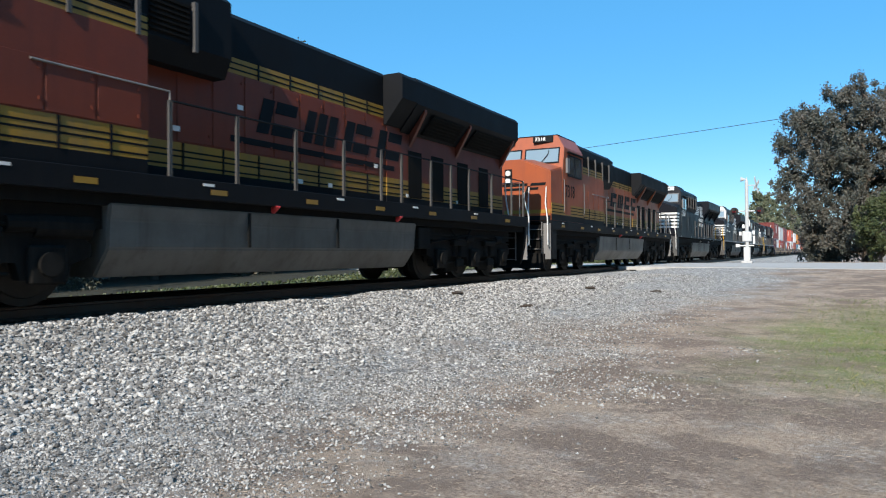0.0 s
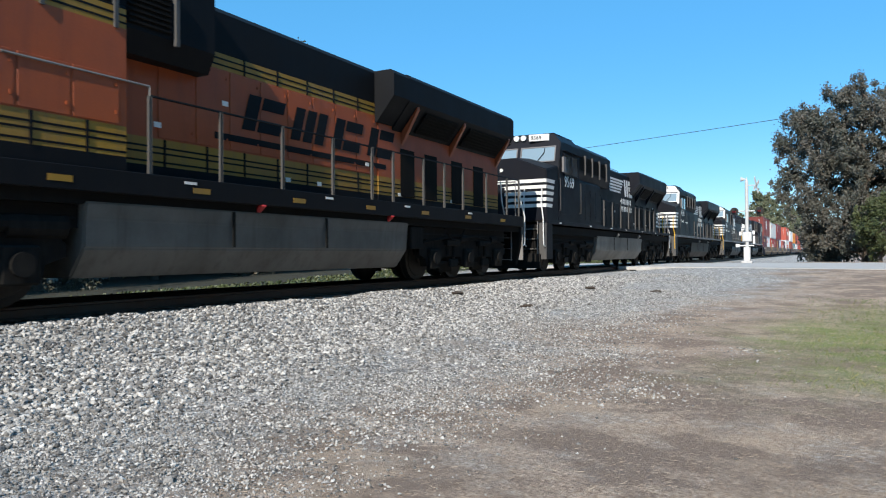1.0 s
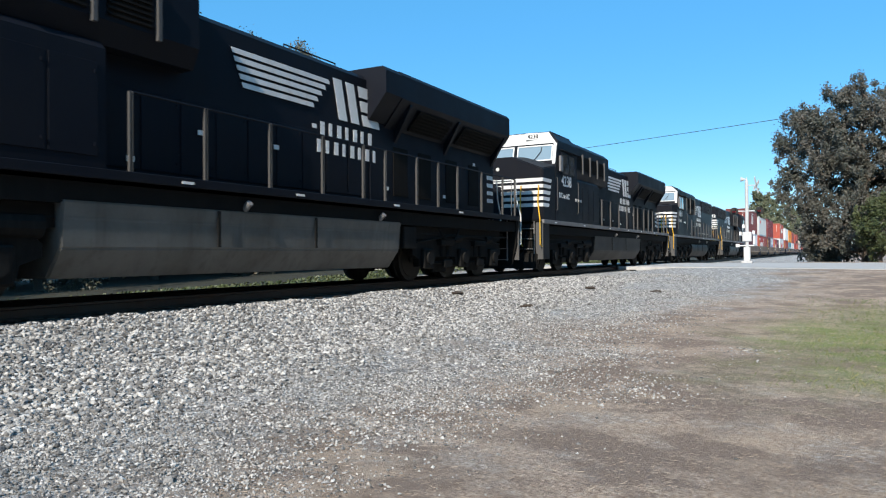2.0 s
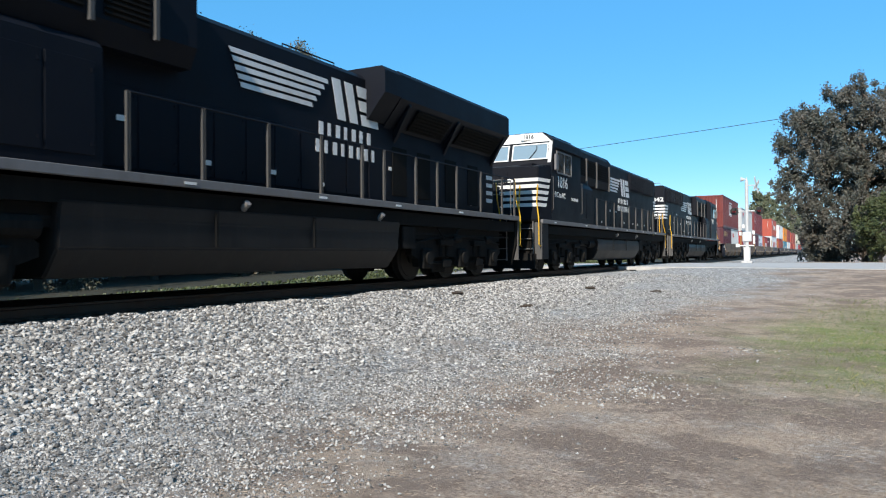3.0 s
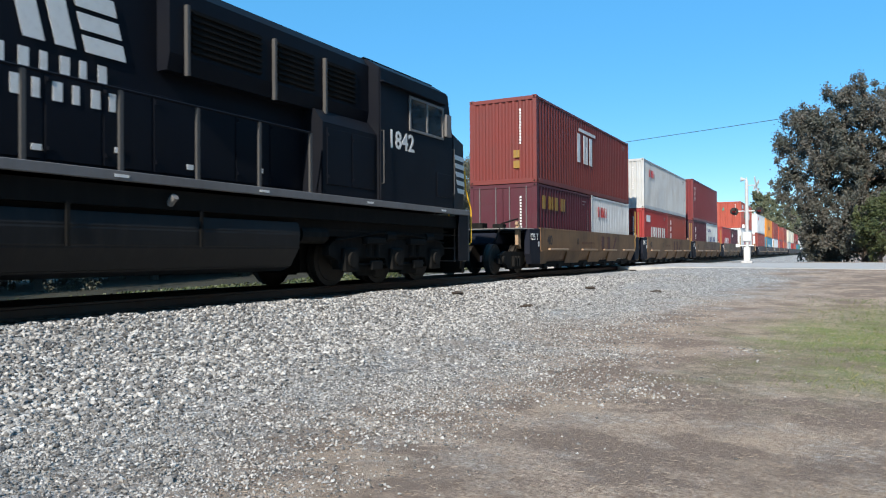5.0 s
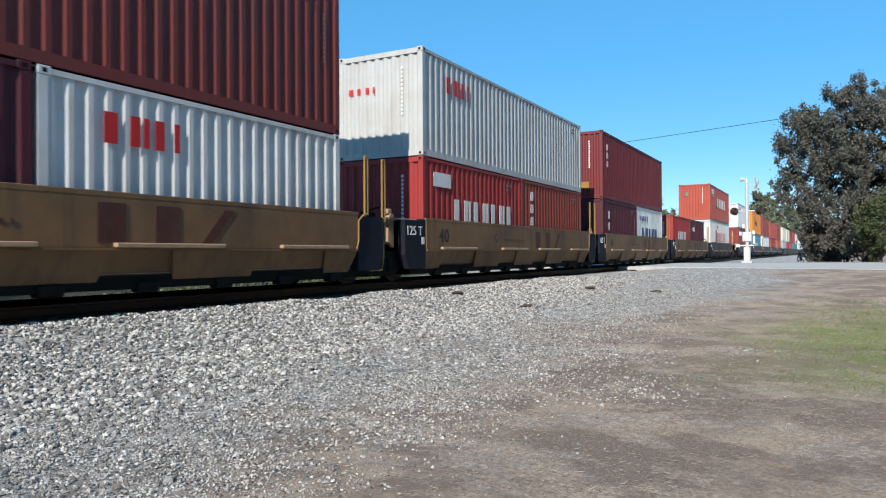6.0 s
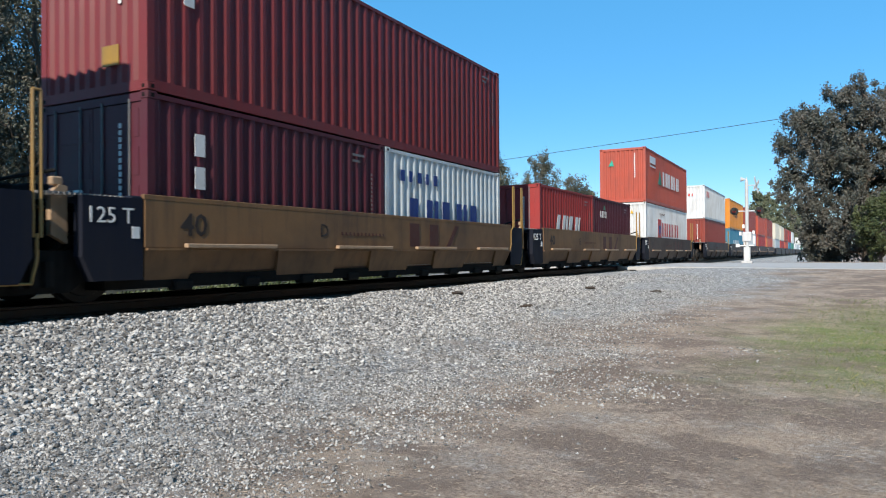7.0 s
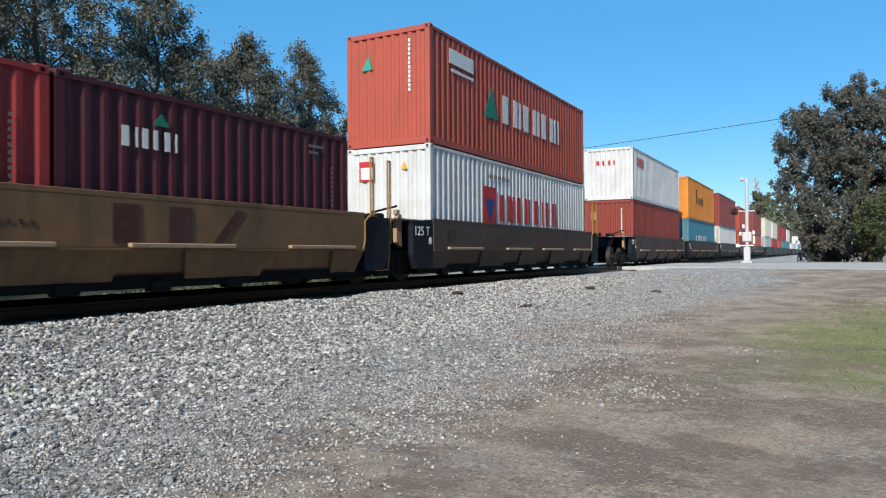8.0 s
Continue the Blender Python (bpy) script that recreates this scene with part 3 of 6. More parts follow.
def handrail_post(loco, y, z0, z1, x, key):
    def mk():
        bm = bmesh.new()
        box(bm, -0.015, 0.01, -0.028, 0.028, 0, 1)
        box(bm, 0.01, 0.026, -0.028, -0.018, 0, 1)
        box(bm, 0.01, 0.026, 0.018, 0.028, 0, 1)
        return bm
    ob = shared(("post", key), "handrail_post", mk, M[key], loco, Matrix.Identity(4))
    ob.matrix_basis = Matrix.LocRotScale((x, y, z0), None, (1, 1, z1 - z0))


def steps(loco, y, s, way, x_in, x_out, key, deck):
    """Corner steps: upright stiles and four treads; way is -1 at the front."""
    for x in (x_in, x_out):
        for d in (0.06, 0.33):
            yy = min(y + way * d, y + way * (d + 0.035))
            shared(("stile", key), "step_stile", lambda: boxes((-0.012, 0.012, 0.0, 0.035, 0.42, deck - 0.06)), M[key], loco, pose(s * x, yy, 0))
    for k in range(4):
        yy = min(y + way * 0.08, y + way * 0.36)
        shared(("tread", key), "step_tread", lambda: boxes((0.0, x_out - x_in, 0.0, 0.28, 0.0, 0.022)), M[key], loco, pose(min(s * x_in, s * x_out), yy, 0.44 + k * 0.33))


def bent_rail(loco, s, x, y, way, key, deck, far=False):
    """The tall bent grab rail that rises beside the steps."""
    bm = bmesh.new()
    pipe(bm, [(s * x, y + way * 0.05, deck - 0.88), (s * x, y + way * 0.20, deck - 0.82), (s * x, y + way * 0.22, deck + 0.02), (s * x * 0.93, y + way * 0.12, deck + 0.55), (s * x * 0.93, y + way * 0.04, deck + 1.12)], 0.02)
    part("grab_rail", bm, M[key], loco, {"white": "white bent grab rail", "hand_yellow": "yellow bent grab rail"}.get(key, ""))


def locomotive(spec):
    """A six-axle road locomotive; y runs from the nose backwards, z from the rail."""
    ge = spec["make"] == "ge"
    body, top = M[spec["body"]], M[spec["top"]]
    loco = thing("locomotive", spec["label"], "locomotive", "locomotives of the train")
    L = 20.35 if ge else 19.6
    deck = 1.74
    near = spec["near"]  # +1 or -1: the side with the fullest marking
    he = spec.get("hood_end", 0.45)
    sill_mat = M[spec["sill"]]
    part("underframe", boxes((-1.42, 1.42, 0.1, L - 0.1, 1.28, 1.56)), M["under"], loco)
    part("centre_sill", boxes((-0.6, 0.6, -0.1, L + 0.1, 0.95, 1.275)), M["under"], loco)
    part("side_duct", boxes((0.61, 1.3, 1.0, L - 1.0, 0.98, 1.275)), M["under"], loco)
    part("side_duct", boxes((-1.3, -0.61, 1.0, L - 1.0, 0.98, 1.275)), M["under"], loco)
    part("gear_case", boxes((-0.62, 0.62, 1.2, 5.6, 0.28, 0.94)), M["under"], loco)
    part("gear_case", boxes((-0.62, 0.62, L - 5.6, L - 1.2, 0.28, 0.94)), M["under"], loco)
    for s in (1, -1):
        part("side_sill", boxes((min(s * 1.43, s * 1.53), max(s * 1.43, s * 1.53), 0.0, L, deck - (0.30 if spec["scheme"] == "bnsf" else 0.13), deck), bevel=0.008), sill_mat, loco)
    part("walkway", boxes((-1.43, 1.43, 0.02, L - 0.02, deck - 0.06, deck - 0.003)), M["under"], loco)
    if spec["scheme"] == "bnsf":
        for i in range(9):
            y = 1.0 + i * 2.2
            part("reflector", boxes((near * 1.531 - 0.002, near * 1.531 + 0.004, y, y + 0.32, 1.53, 1.61)), M["yellow"], loco)
    # nose
    slope = [(0.0, 3.40, 3.84), (1.18, 3.62, 3.96)] if ge else [(0.0, 3.46, 3.50), (0.85, 3.60, 3.66)]
    nose_w = 1.5 if ge else 1.36
    cab0 = slope[1][0]
    bm = bmesh.new()
    rings = []
    fw = nose_w
    for (yy, zc, zm) in slope:
        wx = fw if yy == 0 else 1.5
        rings.append([bm.verts.new(p) for p in ((-wx, yy, deck), (-wx, yy, zc), (-0.42, yy, zm), (0.42, yy, zm), (wx, yy, zc), (wx, yy, deck))])
    for i in range(5):
        bm.faces.new((rings[0][i], rings[1][i], rings[1][i + 1], rings[0][i + 1]))
    bm.faces.new(rings[0])
    bm.faces.new(list(reversed(rings[1])))
    bmesh.ops.recalc_face_normals(bm, faces=bm.faces)
    bmesh.ops.bevel(bm, geom=[e for e in bm.edges], offset=0.03, segments=2, affect="EDGES")
    part("nose", bm, body, loco, spec["nose_label"])
    # cab with a raked front and chamfered roof
    cab1 = 3.55 if ge else 4.1
    zr, rx = (4.82, 1.22) if ge else (4.74, 1.12)
    zs = 4.34 if spec["scheme"] == "bnsf" else 4.50
    bm = bmesh.new()
    out = lambda zb: [(-1.5, zb), (-1.5, zs), (-rx, zr), (rx, zr), (1.5, zs), (1.5, zb)]
    rake = 0.28
    f = [bm.verts.new((a, cab0 + (0 if z < 3.5 else rake * (z - 3.5) / 1.1), z)) for a, z in out(deck)]
    mid = [bm.verts.new((a, cab0, 3.5)) for a in (-1.5, 1.5)]
    b = [bm.verts.new((a, cab1, z)) for a, z in out(deck)]
    bm.faces.new((f[0], mid[0], mid[1], f[5]))
    bm.faces.new((mid[0], f[1], f[2], f[3], f[4], mid[1]))
    bm.faces.new(list(reversed(b)))
    bm.faces.new((f[0], b[0], b[1], f[1], mid[0]))
    bm.faces.new((f[5], mid[1], f[4], b[4], b[5]))
    for i in (1, 2, 3):
        bm.faces.new((f[i], b[i], b[i + 1], f[i + 1]))
    bmesh.ops.recalc_face_normals(bm, faces=bm.faces)
    bmesh.ops.bevel(bm, geom=[e for e in bm.edges], offset=0.025, segments=2, affect="EDGES")
    part("cab", bm, body, loco)
    roof_bm = boxes((-rx, rx, cab0 + 0.36, cab1, zr + 0.004, zr + 0.03), bevel=0.01)
    box(roof_bm, -0.5, 0.5, cab0 + 0.9, cab1 - 0.3, zr + 0.03, zr + 0.14, bevel=0.03)
    part("cab_roof", roof_bm, top if spec["scheme"] == "bnsf" else M["ns_black"], loco)
    # visor over the side windows, windscreens, side windows
    tilt = math.atan2(rake, 1.1)
    for s in (1, -1):
        g = boxes((0.10, 1.32, -0.015, 0.0, 0.0, 0.50), bevel=0.006)
        fr = bmesh.new()
        for r in ((0.06, 1.36, -0.03, 0.0, -0.04, 0.0), (0.06, 1.36, -0.03, 0.0, 0.50, 0.54), (0.06, 0.10, -0.03, 0.0, 0.0, 0.50), (1.32, 1.36, -0.03, 0.0, 0.0, 0.50)):
            box(fr, *r)
        at = Matrix.Translation((0, cab0 + rake * 0.36 / 1.1 - 0.012, 3.84)) @ Matrix.Rotation(-tilt, 4, "X") @ Matrix.Diagonal((s, 1, 1, 1))
        if s < 0:
            for q in (g, fr):
                bmesh.ops.reverse_faces(q, faces=q.faces)
        w = part("windscreen", g, M["screen"], loco)
        w.matrix_basis = at
        w2 = part("windscreen_frame", fr, M[spec["frame"]], loco)
        w2.matrix_basis = at
        wip = pipe(bmesh.new(), [(0.7, -0.04, -0.02), (0.95, -0.05, 0.3), (0.95, -0.04, 0.46)], 0.012)
        w3 = part("wiper", wip, M["cable"], loco)
        w3.matrix_basis = at
        x = s * 1.503
        y0, y1 = (cab0 + 0.62, cab1 - 0.30) if ge else (cab0 + 0.58, cab0 + 2.05)
        fr = bmesh.new()
        for r in ((y0 - .05, y1 + .05, 3.36, 3.41), (y0 - .05, y1 + .05, 4.08, 4.13), (y0 - .05, y0, 3.41, 4.08), (y1, y1 + .05, 3.41, 4.08), ((y0 + y1) / 2 - .025, (y0 + y1) / 2 + .025, 3.41, 4.08)):
            box(fr, min(x, x + s * 0.03), max(x, x + s * 0.03), r[0], r[1], r[2], r[3])
        part("window_frame", fr, M["rail_grey"] if not ge else M["ns_black"], loco)
        part("side_window", boxes((min(x, x + s * 0.012), max(x, x + s * 0.012), y0, y1, 3.41, 4.08)), M["glass"], loco)
        part("mirror", boxes((min(s * 1.52, s * 1.60), max(s * 1.52, s * 1.60), y0 - 0.32, y0 - 0.08, 3.45, 3.98), bevel=0.01), M["sill_grey"], loco, "pale wind deflector beside the cab window")
        part("visor", prism(bmesh.new(), [(cab0 + 0.5, 4.20), (cab1, 4.20), (cab1, 4.23), (cab0 + 0.5, 4.23)], "x", s * 1.49, s * 1.60), M[spec["top"]], loco)
        part("cab_door", boxes((min(x, x + s * 0.015), max(x, x + s * 0.015), cab0 + 0.2 if ge else cab0 + 0.1, cab0 + 0.85, deck + 0.25, 2.55), bevel=0.006), body, loco)
    # number boards, headlight, horn
    for s in (1, -1):
        nb = boxes((-0.36, 0.36, -0.06, 0.06, -0.12, 0.12), bevel=0.015)
        o = part("number_board", nb, M["white"] if spec["scheme"] == "ns" else M["b_black"], loco)
        o.matrix_basis = Matrix.Translation((s * 0.72, cab0 + 0.245, zr - 0.13)) @ Matrix.Rotation(s * radians(10), 4, "Z")
        tx = letters("road_number", spec["number"], 0.19, o, "F", -0.29, -0.064, -0.065, M["ns_black"] if spec["scheme"] == "ns" else M["white"], bold=0.003)
    for dx in (-0.13, 0.13):
        hy, hz = (cab0 + rake - 0.02, zr - 0.10) if spec["scheme"] == "ns" else (-0.03, 3.25)
        if spec["scheme"] == "bnsf":
            part("headlight", rod(bmesh.new(), (-0.02, hy - 0.03, hz + dx), (-0.02, hy + 0.1, hz + dx), 0.095, 16), M["lamp"], loco)
        else:
            part("headlight", rod(bmesh.new(), (dx, hy - 0.05, hz), (dx, hy + 0.1, hz), 0.10, 16), M["lamp"], loco)
    if spec["scheme"] == "ns" and ge:
        for dx in (-0.62, -0.40):
            part("marker_light", rod(bmesh.new(), (dx + 0.3, 0.12, 3.45), (dx + 0.3, -0.03, 3.45), 0.06, 12), M["lamp"], loco)
    # front door, pilot, coupler, plough
    part("nose_door", boxes((-0.92, -0.18, -0.02, 0.01, deck, 2.92), bevel=0.01), body, loco)
    part("pilot", prism(bmesh.new(), [(-1.45, 0.9), (-1.3, 0.25), (1.3, 0.25), (1.45, 0.9), (1.45, 1.6), (-1.45, 1.6)], "y", 0.02, 0.14), M["under"], loco)
    part("pilot", prism(bmesh.new(), [(-1.45, 0.9), (-1.3, 0.3), (1.3, 0.3), (1.45, 0.9), (1.45, 1.6), (-1.45, 1.6)], "y", L - 0.14, L - 0.02), M["under"], loco)
    for yy in (-0.06, L + 0.02):
        for dx in (-0.95, -0.75, 0.75, 0.95):
            part("jumper_hose", pipe(bmesh.new(), [(dx, yy, 1.35), (dx * 0.98, yy + (0.2 if yy > 1 else -0.2), 1.0), (dx * 0.9, yy + (0.12 if yy > 1 else -0.12), 0.66), (dx * 0.85, yy + (0.3 if yy > 1 else -0.3), 0.55)], 0.022), M["under"], loco)
    part("plough", prism(bmesh.new(), [(-1.3, 0.14), (1.3, 0.14), (1.3, 0.62), (0, 0.7), (-1.3, 0.62)], "y", -0.12, 0.02), M["truck"], loco)
    for yy, w in ((-0.75, 1), (L - 0.05, 1)):
        cb = boxes((-0.09, 0.09, yy, yy + 0.8, 0.78, 0.98), (-0.17, 0.17, yy if yy < 0 else yy + 0.55, (yy if yy < 0 else yy + 0.55) + 0.28, 0.72, 1.02), bevel=0.03)
        part("coupler", cb, M["truck"], loco)
    for s in (1, -1):
        hz = bmesh.new()
        pipe(hz, [(s * 0.42, 0.0, 1.2), (s * 0.46, -0.25, 0.95), (s * 0.42, -0.5, 0.6), (s * 0.30, -0.65, 0.75)], 0.03)
        part("air_hose", hz, M["under"], loco)
    # steps and grab rails at all four corners
    hk = spec["rails"]
    stripes = spec["scheme"] == "bnsf"
    for s in (1, -1):
        steps(loco, 0.30, s, -1, 0.62, 1.20, "rail_grey", deck)
        steps(loco, L - 0.30, s, 1, 0.62, 1.20, "rail_grey", deck)
        for y in (-0.02, L - 0.02):
            part("step_guard", prism(bmesh.new(), [(s * 1.24, deck - 0.1), (s * 1.49, deck - 0.1), (s * 1.49, 0.44), (s * 1.26, 0.44), (s * 1.24, 0.9)], "y", y, y + 0.04), M["rail_grey"] if stripes else M["post_grey"], loco, "grey guard plate beside the steps")
        part("step_side", boxes((min(s * 1.47, s * 1.50), max(s * 1.47, s * 1.50), 0.05, 0.55, 0.45, deck - 0.14), bevel=0.006), sill_mat if spec["scheme"] == "bnsf" else M["ns_black"], loco)
        bent_rail(loco, s, 1.46, 0.0, -1, hk, deck)
        bent_rail(loco, s, 0.80, 0.0, -1, hk, deck)
        bent_rail(loco, s, 1.46, L, 1, hk, deck)
        bent_rail(loco, s, 0.80, L, 1, hk, deck)
    # body behind the cab
    stripes = spec["scheme"] == "bnsf"

    def layered(name, hx, y0, y1, z1, ch=0.10, label=""):
        bm = bmesh.new()
        if stripes:
            cuts = [(deck, 1.94, 1), (1.94, 2.34, 2), (2.34, 3.64, 0), (3.64, 3.90, 2), (3.90, z1, 1)]
        else:
            cuts = [(deck, z1, 1)]
        for a, b2, mi in cuts:
            if b2 == z1:
                prism(bm, [(-hx, a), (-hx, z1 - ch), (-hx + ch, z1), (hx - ch, z1), (hx, z1 - ch), (hx, a)], "y", y0, y1, mi)
            else:
                box(bm, -hx, hx, y0, y1, a, b2, mi)
        bmesh.ops.remove_doubles(bm, verts=bm.verts, dist=0.001)
        return part(name, bm, [body, top, M["yellow"]], loco, label)

    def lines(x, y0, y1):
        if stripes:
            for z in (1.985, 2.115, 2.20, 3.70, 3.80):
                part("stripe", boxes((min(x, x + near * 0.004), max(x, x + near * 0.004), y0, y1, z, z + 0.028)), top, loco)

    def door_row(x, y0, y1, n, z0, z1, mat, name="hood_door"):
        w = (y1 - y0) / n
        for i in range(n):
            a = y0 + i * w
            bm = boxes((min(x, x + near * 0.014), max(x, x + near * 0.014), a + 0.02, a + w - 0.02, z0, z1), bevel=0.004)
            for z in (z0 + 0.12, z1 - 0.15):
                box(bm, min(x, x + near * 0.035), max(x, x + near * 0.026), a + w - 0.075, a + w - 0.045, z, z + 0.05)
            part(name, bm, mat, loco)

    def louvres(x, y0, y1, z0, z1, n, mat, name="louvre", upright=False):
        bm = boxes((min(x - near * 0.03, x + near * 0.004), max(x - near * 0.03, x + near * 0.004), y0, y1, z0, z1))
        for i in range(n):
            if upright:
                a = y0 + (y1 - y0) * (i + 0.3) / n
                box(bm, min(x, x + near * 0.05), max(x, x + near * 0.05), a, a + (y1 - y0) / n * 0.35, z0, z1)
            else:
                a = z0 + (z1 - z0) * (i + 0.3) / n
                box(bm, min(x, x + near * 0.03), max(x, x + near * 0.03), y0, y1, a, a + (z1 - z0) / n * 0.4)
        part(name, bm, mat, loco)

    if ge:
        layered("equipment_cabinet", 1.44, cab1, 6.55, 4.02 if stripes else 3.4, label="full-width equipment cabinet behind the cab")
        lines(near * 1.44, cab1, 6.55)
        part("upper_hood", prism(bmesh.new(), [(-1.26, 3.4), (-1.40, 3.7), (-1.40, 4.58), (-1.2, 4.76), (1.2, 4.76), (1.40, 4.58), (1.40, 3.7), (1.26, 3.4)], "y", cab1, 8.15), top, loco)
        for i, (a, b2) in enumerate(((3.75, 4.35), (4.6, 5.3), (5.55, 6.3), (6.6, 7.3))):
            louvres(near * 1.405, a, b2, 3.76, 4.30, 7, M["under"])
            part("upright", boxes((min(near * 1.40, near * 1.47), max(near * 1.40, near * 1.47), b2 + 0.06, b2 + 0.12, 3.62, 4.36)), M["post_grey"], loco)
        layered("engine_hood", 1.0, 6.55, 13.2, 4.66 if stripes else 4.44)
        lines(near * 1.0, 6.55, 13.2)
        if stripes:
            for zz0, zz1, mt in ((2.36, 3.62, body),):
                door_row(near * 1.0, 7.4, 13.1, 8, zz0, zz1, mt)
            door_row(near * 1.44, cab1 + 0.15, 6.45, 4, 2.36, 3.0, body)
        else:
            door_row(near * 1.0, 6.7, 13.1, 9, 1.86, 3.0, top)
            door_row(near * 1.44, cab1 + 0.1, 6.45, 4, 1.9, 3.1, top)
        stack = boxes((-0.4, 0.4, 9.3, 10.3, 4.38, 4.62), bevel=0.04)
        box(stack, -0.55, 0.55, 7.2 + 1.1, 9.0, 4.38, 4.58, bevel=0.03)
        part("exhaust_stack", stack, M["under"], loco)
        for s in (-1, 1):
            part("grab_bar", pipe(bmesh.new(), [(s * 0.55, 11.0, 4.38), (s * 0.55, 11.0, 4.64), (s * 0.55, 12.6, 4.64), (s * 0.55, 12.6, 4.38)], 0.015), M["ns_black"], loco)
        layered("radiator_body", 1.02, 13.2, 19.55, 3.62 if not stripes else 4.0)
        lines(near * 1.02, 13.2, 19.55)
        wing = bmesh.new()
        prism(wing, [(-1.02, 3.42), (-1.5, 4.02), (-1.5, 4.53), (-1.42, 4.62), (1.42, 4.62), (1.5, 4.53), (1.5, 4.02), (1.02, 3.42)], "y", 13.75, 19.65)
        prism(wing, [(-1.05, 3.5), (-1.5, 4.04), (-1.5, 4.51), (-1.42, 4.60), (1.42, 4.60), (1.5, 4.51), (1.5, 4.04), (1.05, 3.5)], "y", 13.1, 13.75)
        part("radiator_wing", wing, top, loco, "overhanging radiator wing")
        for s in (1, -1):
            for a, b2 in ((14.6, 16.2), (16.9, 19.2)):
                o = part("radiator_screen", boxes((0.0, 0.02, a, b2, -0.27, 0.27)), M["under"], loco)
                for i in range(6):
                    shared(("slat", b2 - a), "slat", lambda: boxes((0.02, 0.045, 0, b2 - a, 0.0, 0.03)), M["under"], o, pose(0, a, -0.25 + i * 0.085))
                o.matrix_basis = Matrix.Translation((s * 1.265, 0, 3.685)) @ Matrix.Rotation(s * radians(41), 4, "Y") @ Matrix.Diagonal((s, 1, 1, 1))
            for yy in (14.2, 16.55, 19.4):
                part("wing_bracket", prism(bmesh.new(), [(s * 1.0, 3.1), (s * 1.46, 3.9), (s * 1.46, 3.98), (s * 1.0, 3.5)], "y", yy - 0.05, yy + 0.05), body if stripes else top, loco)
        for a in (14.1, 15.2, 16.6, 17.9):
            part("dark_vent", boxes((min(near * 1.022, near * 1.035), max(near * 1.022, near * 1.035), a, a + 0.62, 1.95, 3.05), bevel=0.005), M["under"], loco)
        part("rear_grab_rail", pipe(bmesh.new(), [(-1.3, L - 0.12, deck), (-1.3, L - 0.12, 2.8), (1.3, L - 0.12, 2.8), (1.3, L - 0.12, deck)], 0.02), M["rail_grey"], loco)
        posts = [6.9, 8.2, 9.6, 11.0, 12.3, 13.1, 14.4, 15.4, 16.4, 17.8, 19.2, 20.1]
        tank0, tank1 = 5.95, 13.75
    else:
        part("hood", prism(bmesh.new(), [(-0.95, deck), (-0.95, 4.58), (-0.85, 4.70), (0.85, 4.70), (0.95, 4.58), (0.95, deck)], "y", cab1, L - he), body, loco)
        part("upper_hood", prism(bmesh.new(), [(-1.16, 3.35), (-1.22, 3.6), (-1.22, 4.56), (-1.1, 4.72), (1.1, 4.72), (1.22, 4.56), (1.22, 3.6), (1.16, 3.35)], "y", cab1, 9.2), body, loco)
        part("equipment_cabinet", prism(bmesh.new(), [(-1.42, deck), (-1.42, 3.1), (-1.22, 3.36), (1.22, 3.36), (1.42, 3.1), (1.42, deck)], "y", cab1, 5.9), body, loco)
        for a, b2 in ((4.6, 5.5), (5.9, 6.9), (7.3, 8.8)):
            louvres(near * 1.224, a, b2, 3.66, 4.34, 7, M["under"])
            part("upright", boxes((min(near * 1.22, near * 1.29), max(near * 1.22, near * 1.29), b2 + 0.08, b2 + 0.13, 3.3, 4.36)), M["post_grey"], loco)
        door_row(near * 1.42, cab1 + 0.1, 5.8, 2, 1.95, 3.0, body)
        door_row(near * 0.95, 6.0, L - 6.2, 9, 1.85, 3.0, body)
        door_row(near * 0.95, L - 6.0, L - 0.6, 6, 1.85, 3.3, body)
        for s in (1, -1):
            bm = boxes((min(s * 0.95, s * 0.99), max(s * 0.95, s * 0.99), L - 6.1, L - 0.75, 3.74, 4.56))
            for i in range(44):
                a = L - 6.05 + i * 0.12
                if i == 22:
                    continue
                box(bm, min(s * 0.99, s * 1.05), max(s * 0.99, s * 1.05), a, a + 0.035, 3.76, 4.54)
            part("radiator_grille", bm, M["ns_black"], loco, "dark upright radiator slats")
        for a in (L - 5.6, L - 4.1, L - 2.6, 10.4, 11.6):
            part("roof_fan", rod(bmesh.new(), (0, a, 4.68), (0, a, 4.79), 0.62, 20), M["ns_black"], loco)
        part("exhaust_stack", boxes((-0.3, 0.3, 9.5, 10.1, 4.68, 4.84), bevel=0.03), M["under"], loco)
        bm = pipe(bmesh.new(), [(-0.7, L - 0.5, 4.68), (-0.7, L - 0.5, 4.84), (0.7, L - 0.5, 4.84), (0.7, L - 0.5, 4.68)], 0.015)
        part("grab_bar", bm, M["rail_grey"], loco)
        posts = [6.3, 7.6, 8.9, 10.2, 11.5, 12.8, 14.1, 15.4, 16.6, 17.8, 18.9]
        tank0, tank1 = 6.55, 13.6
        # rear headlight and rear grab rail
        part("lamp_housing", boxes((-0.40, 0.16, L - he, L - he + 0.05, 4.10, 4.40), bevel=0.03), M["under"], loco, "black headlight housing")
        for dx in (-0.12, 0.12):
            part("rear_headlight", rod(bmesh.new(), (dx - 0.12, L - he - 0.01, 4.25), (dx - 0.12, L - he + 0.09, 4.25), 0.105, 16), M["lamp"], loco)
        part("rear_grab_rail", pipe(bmesh.new(), [(-1.0, L - 0.05, deck), (-1.0, L - 0.05, 2.75), (1.0, L - 0.05, 2.75), (1.0, L - 0.05, deck)], 0.02), M["ns_black"], loco)
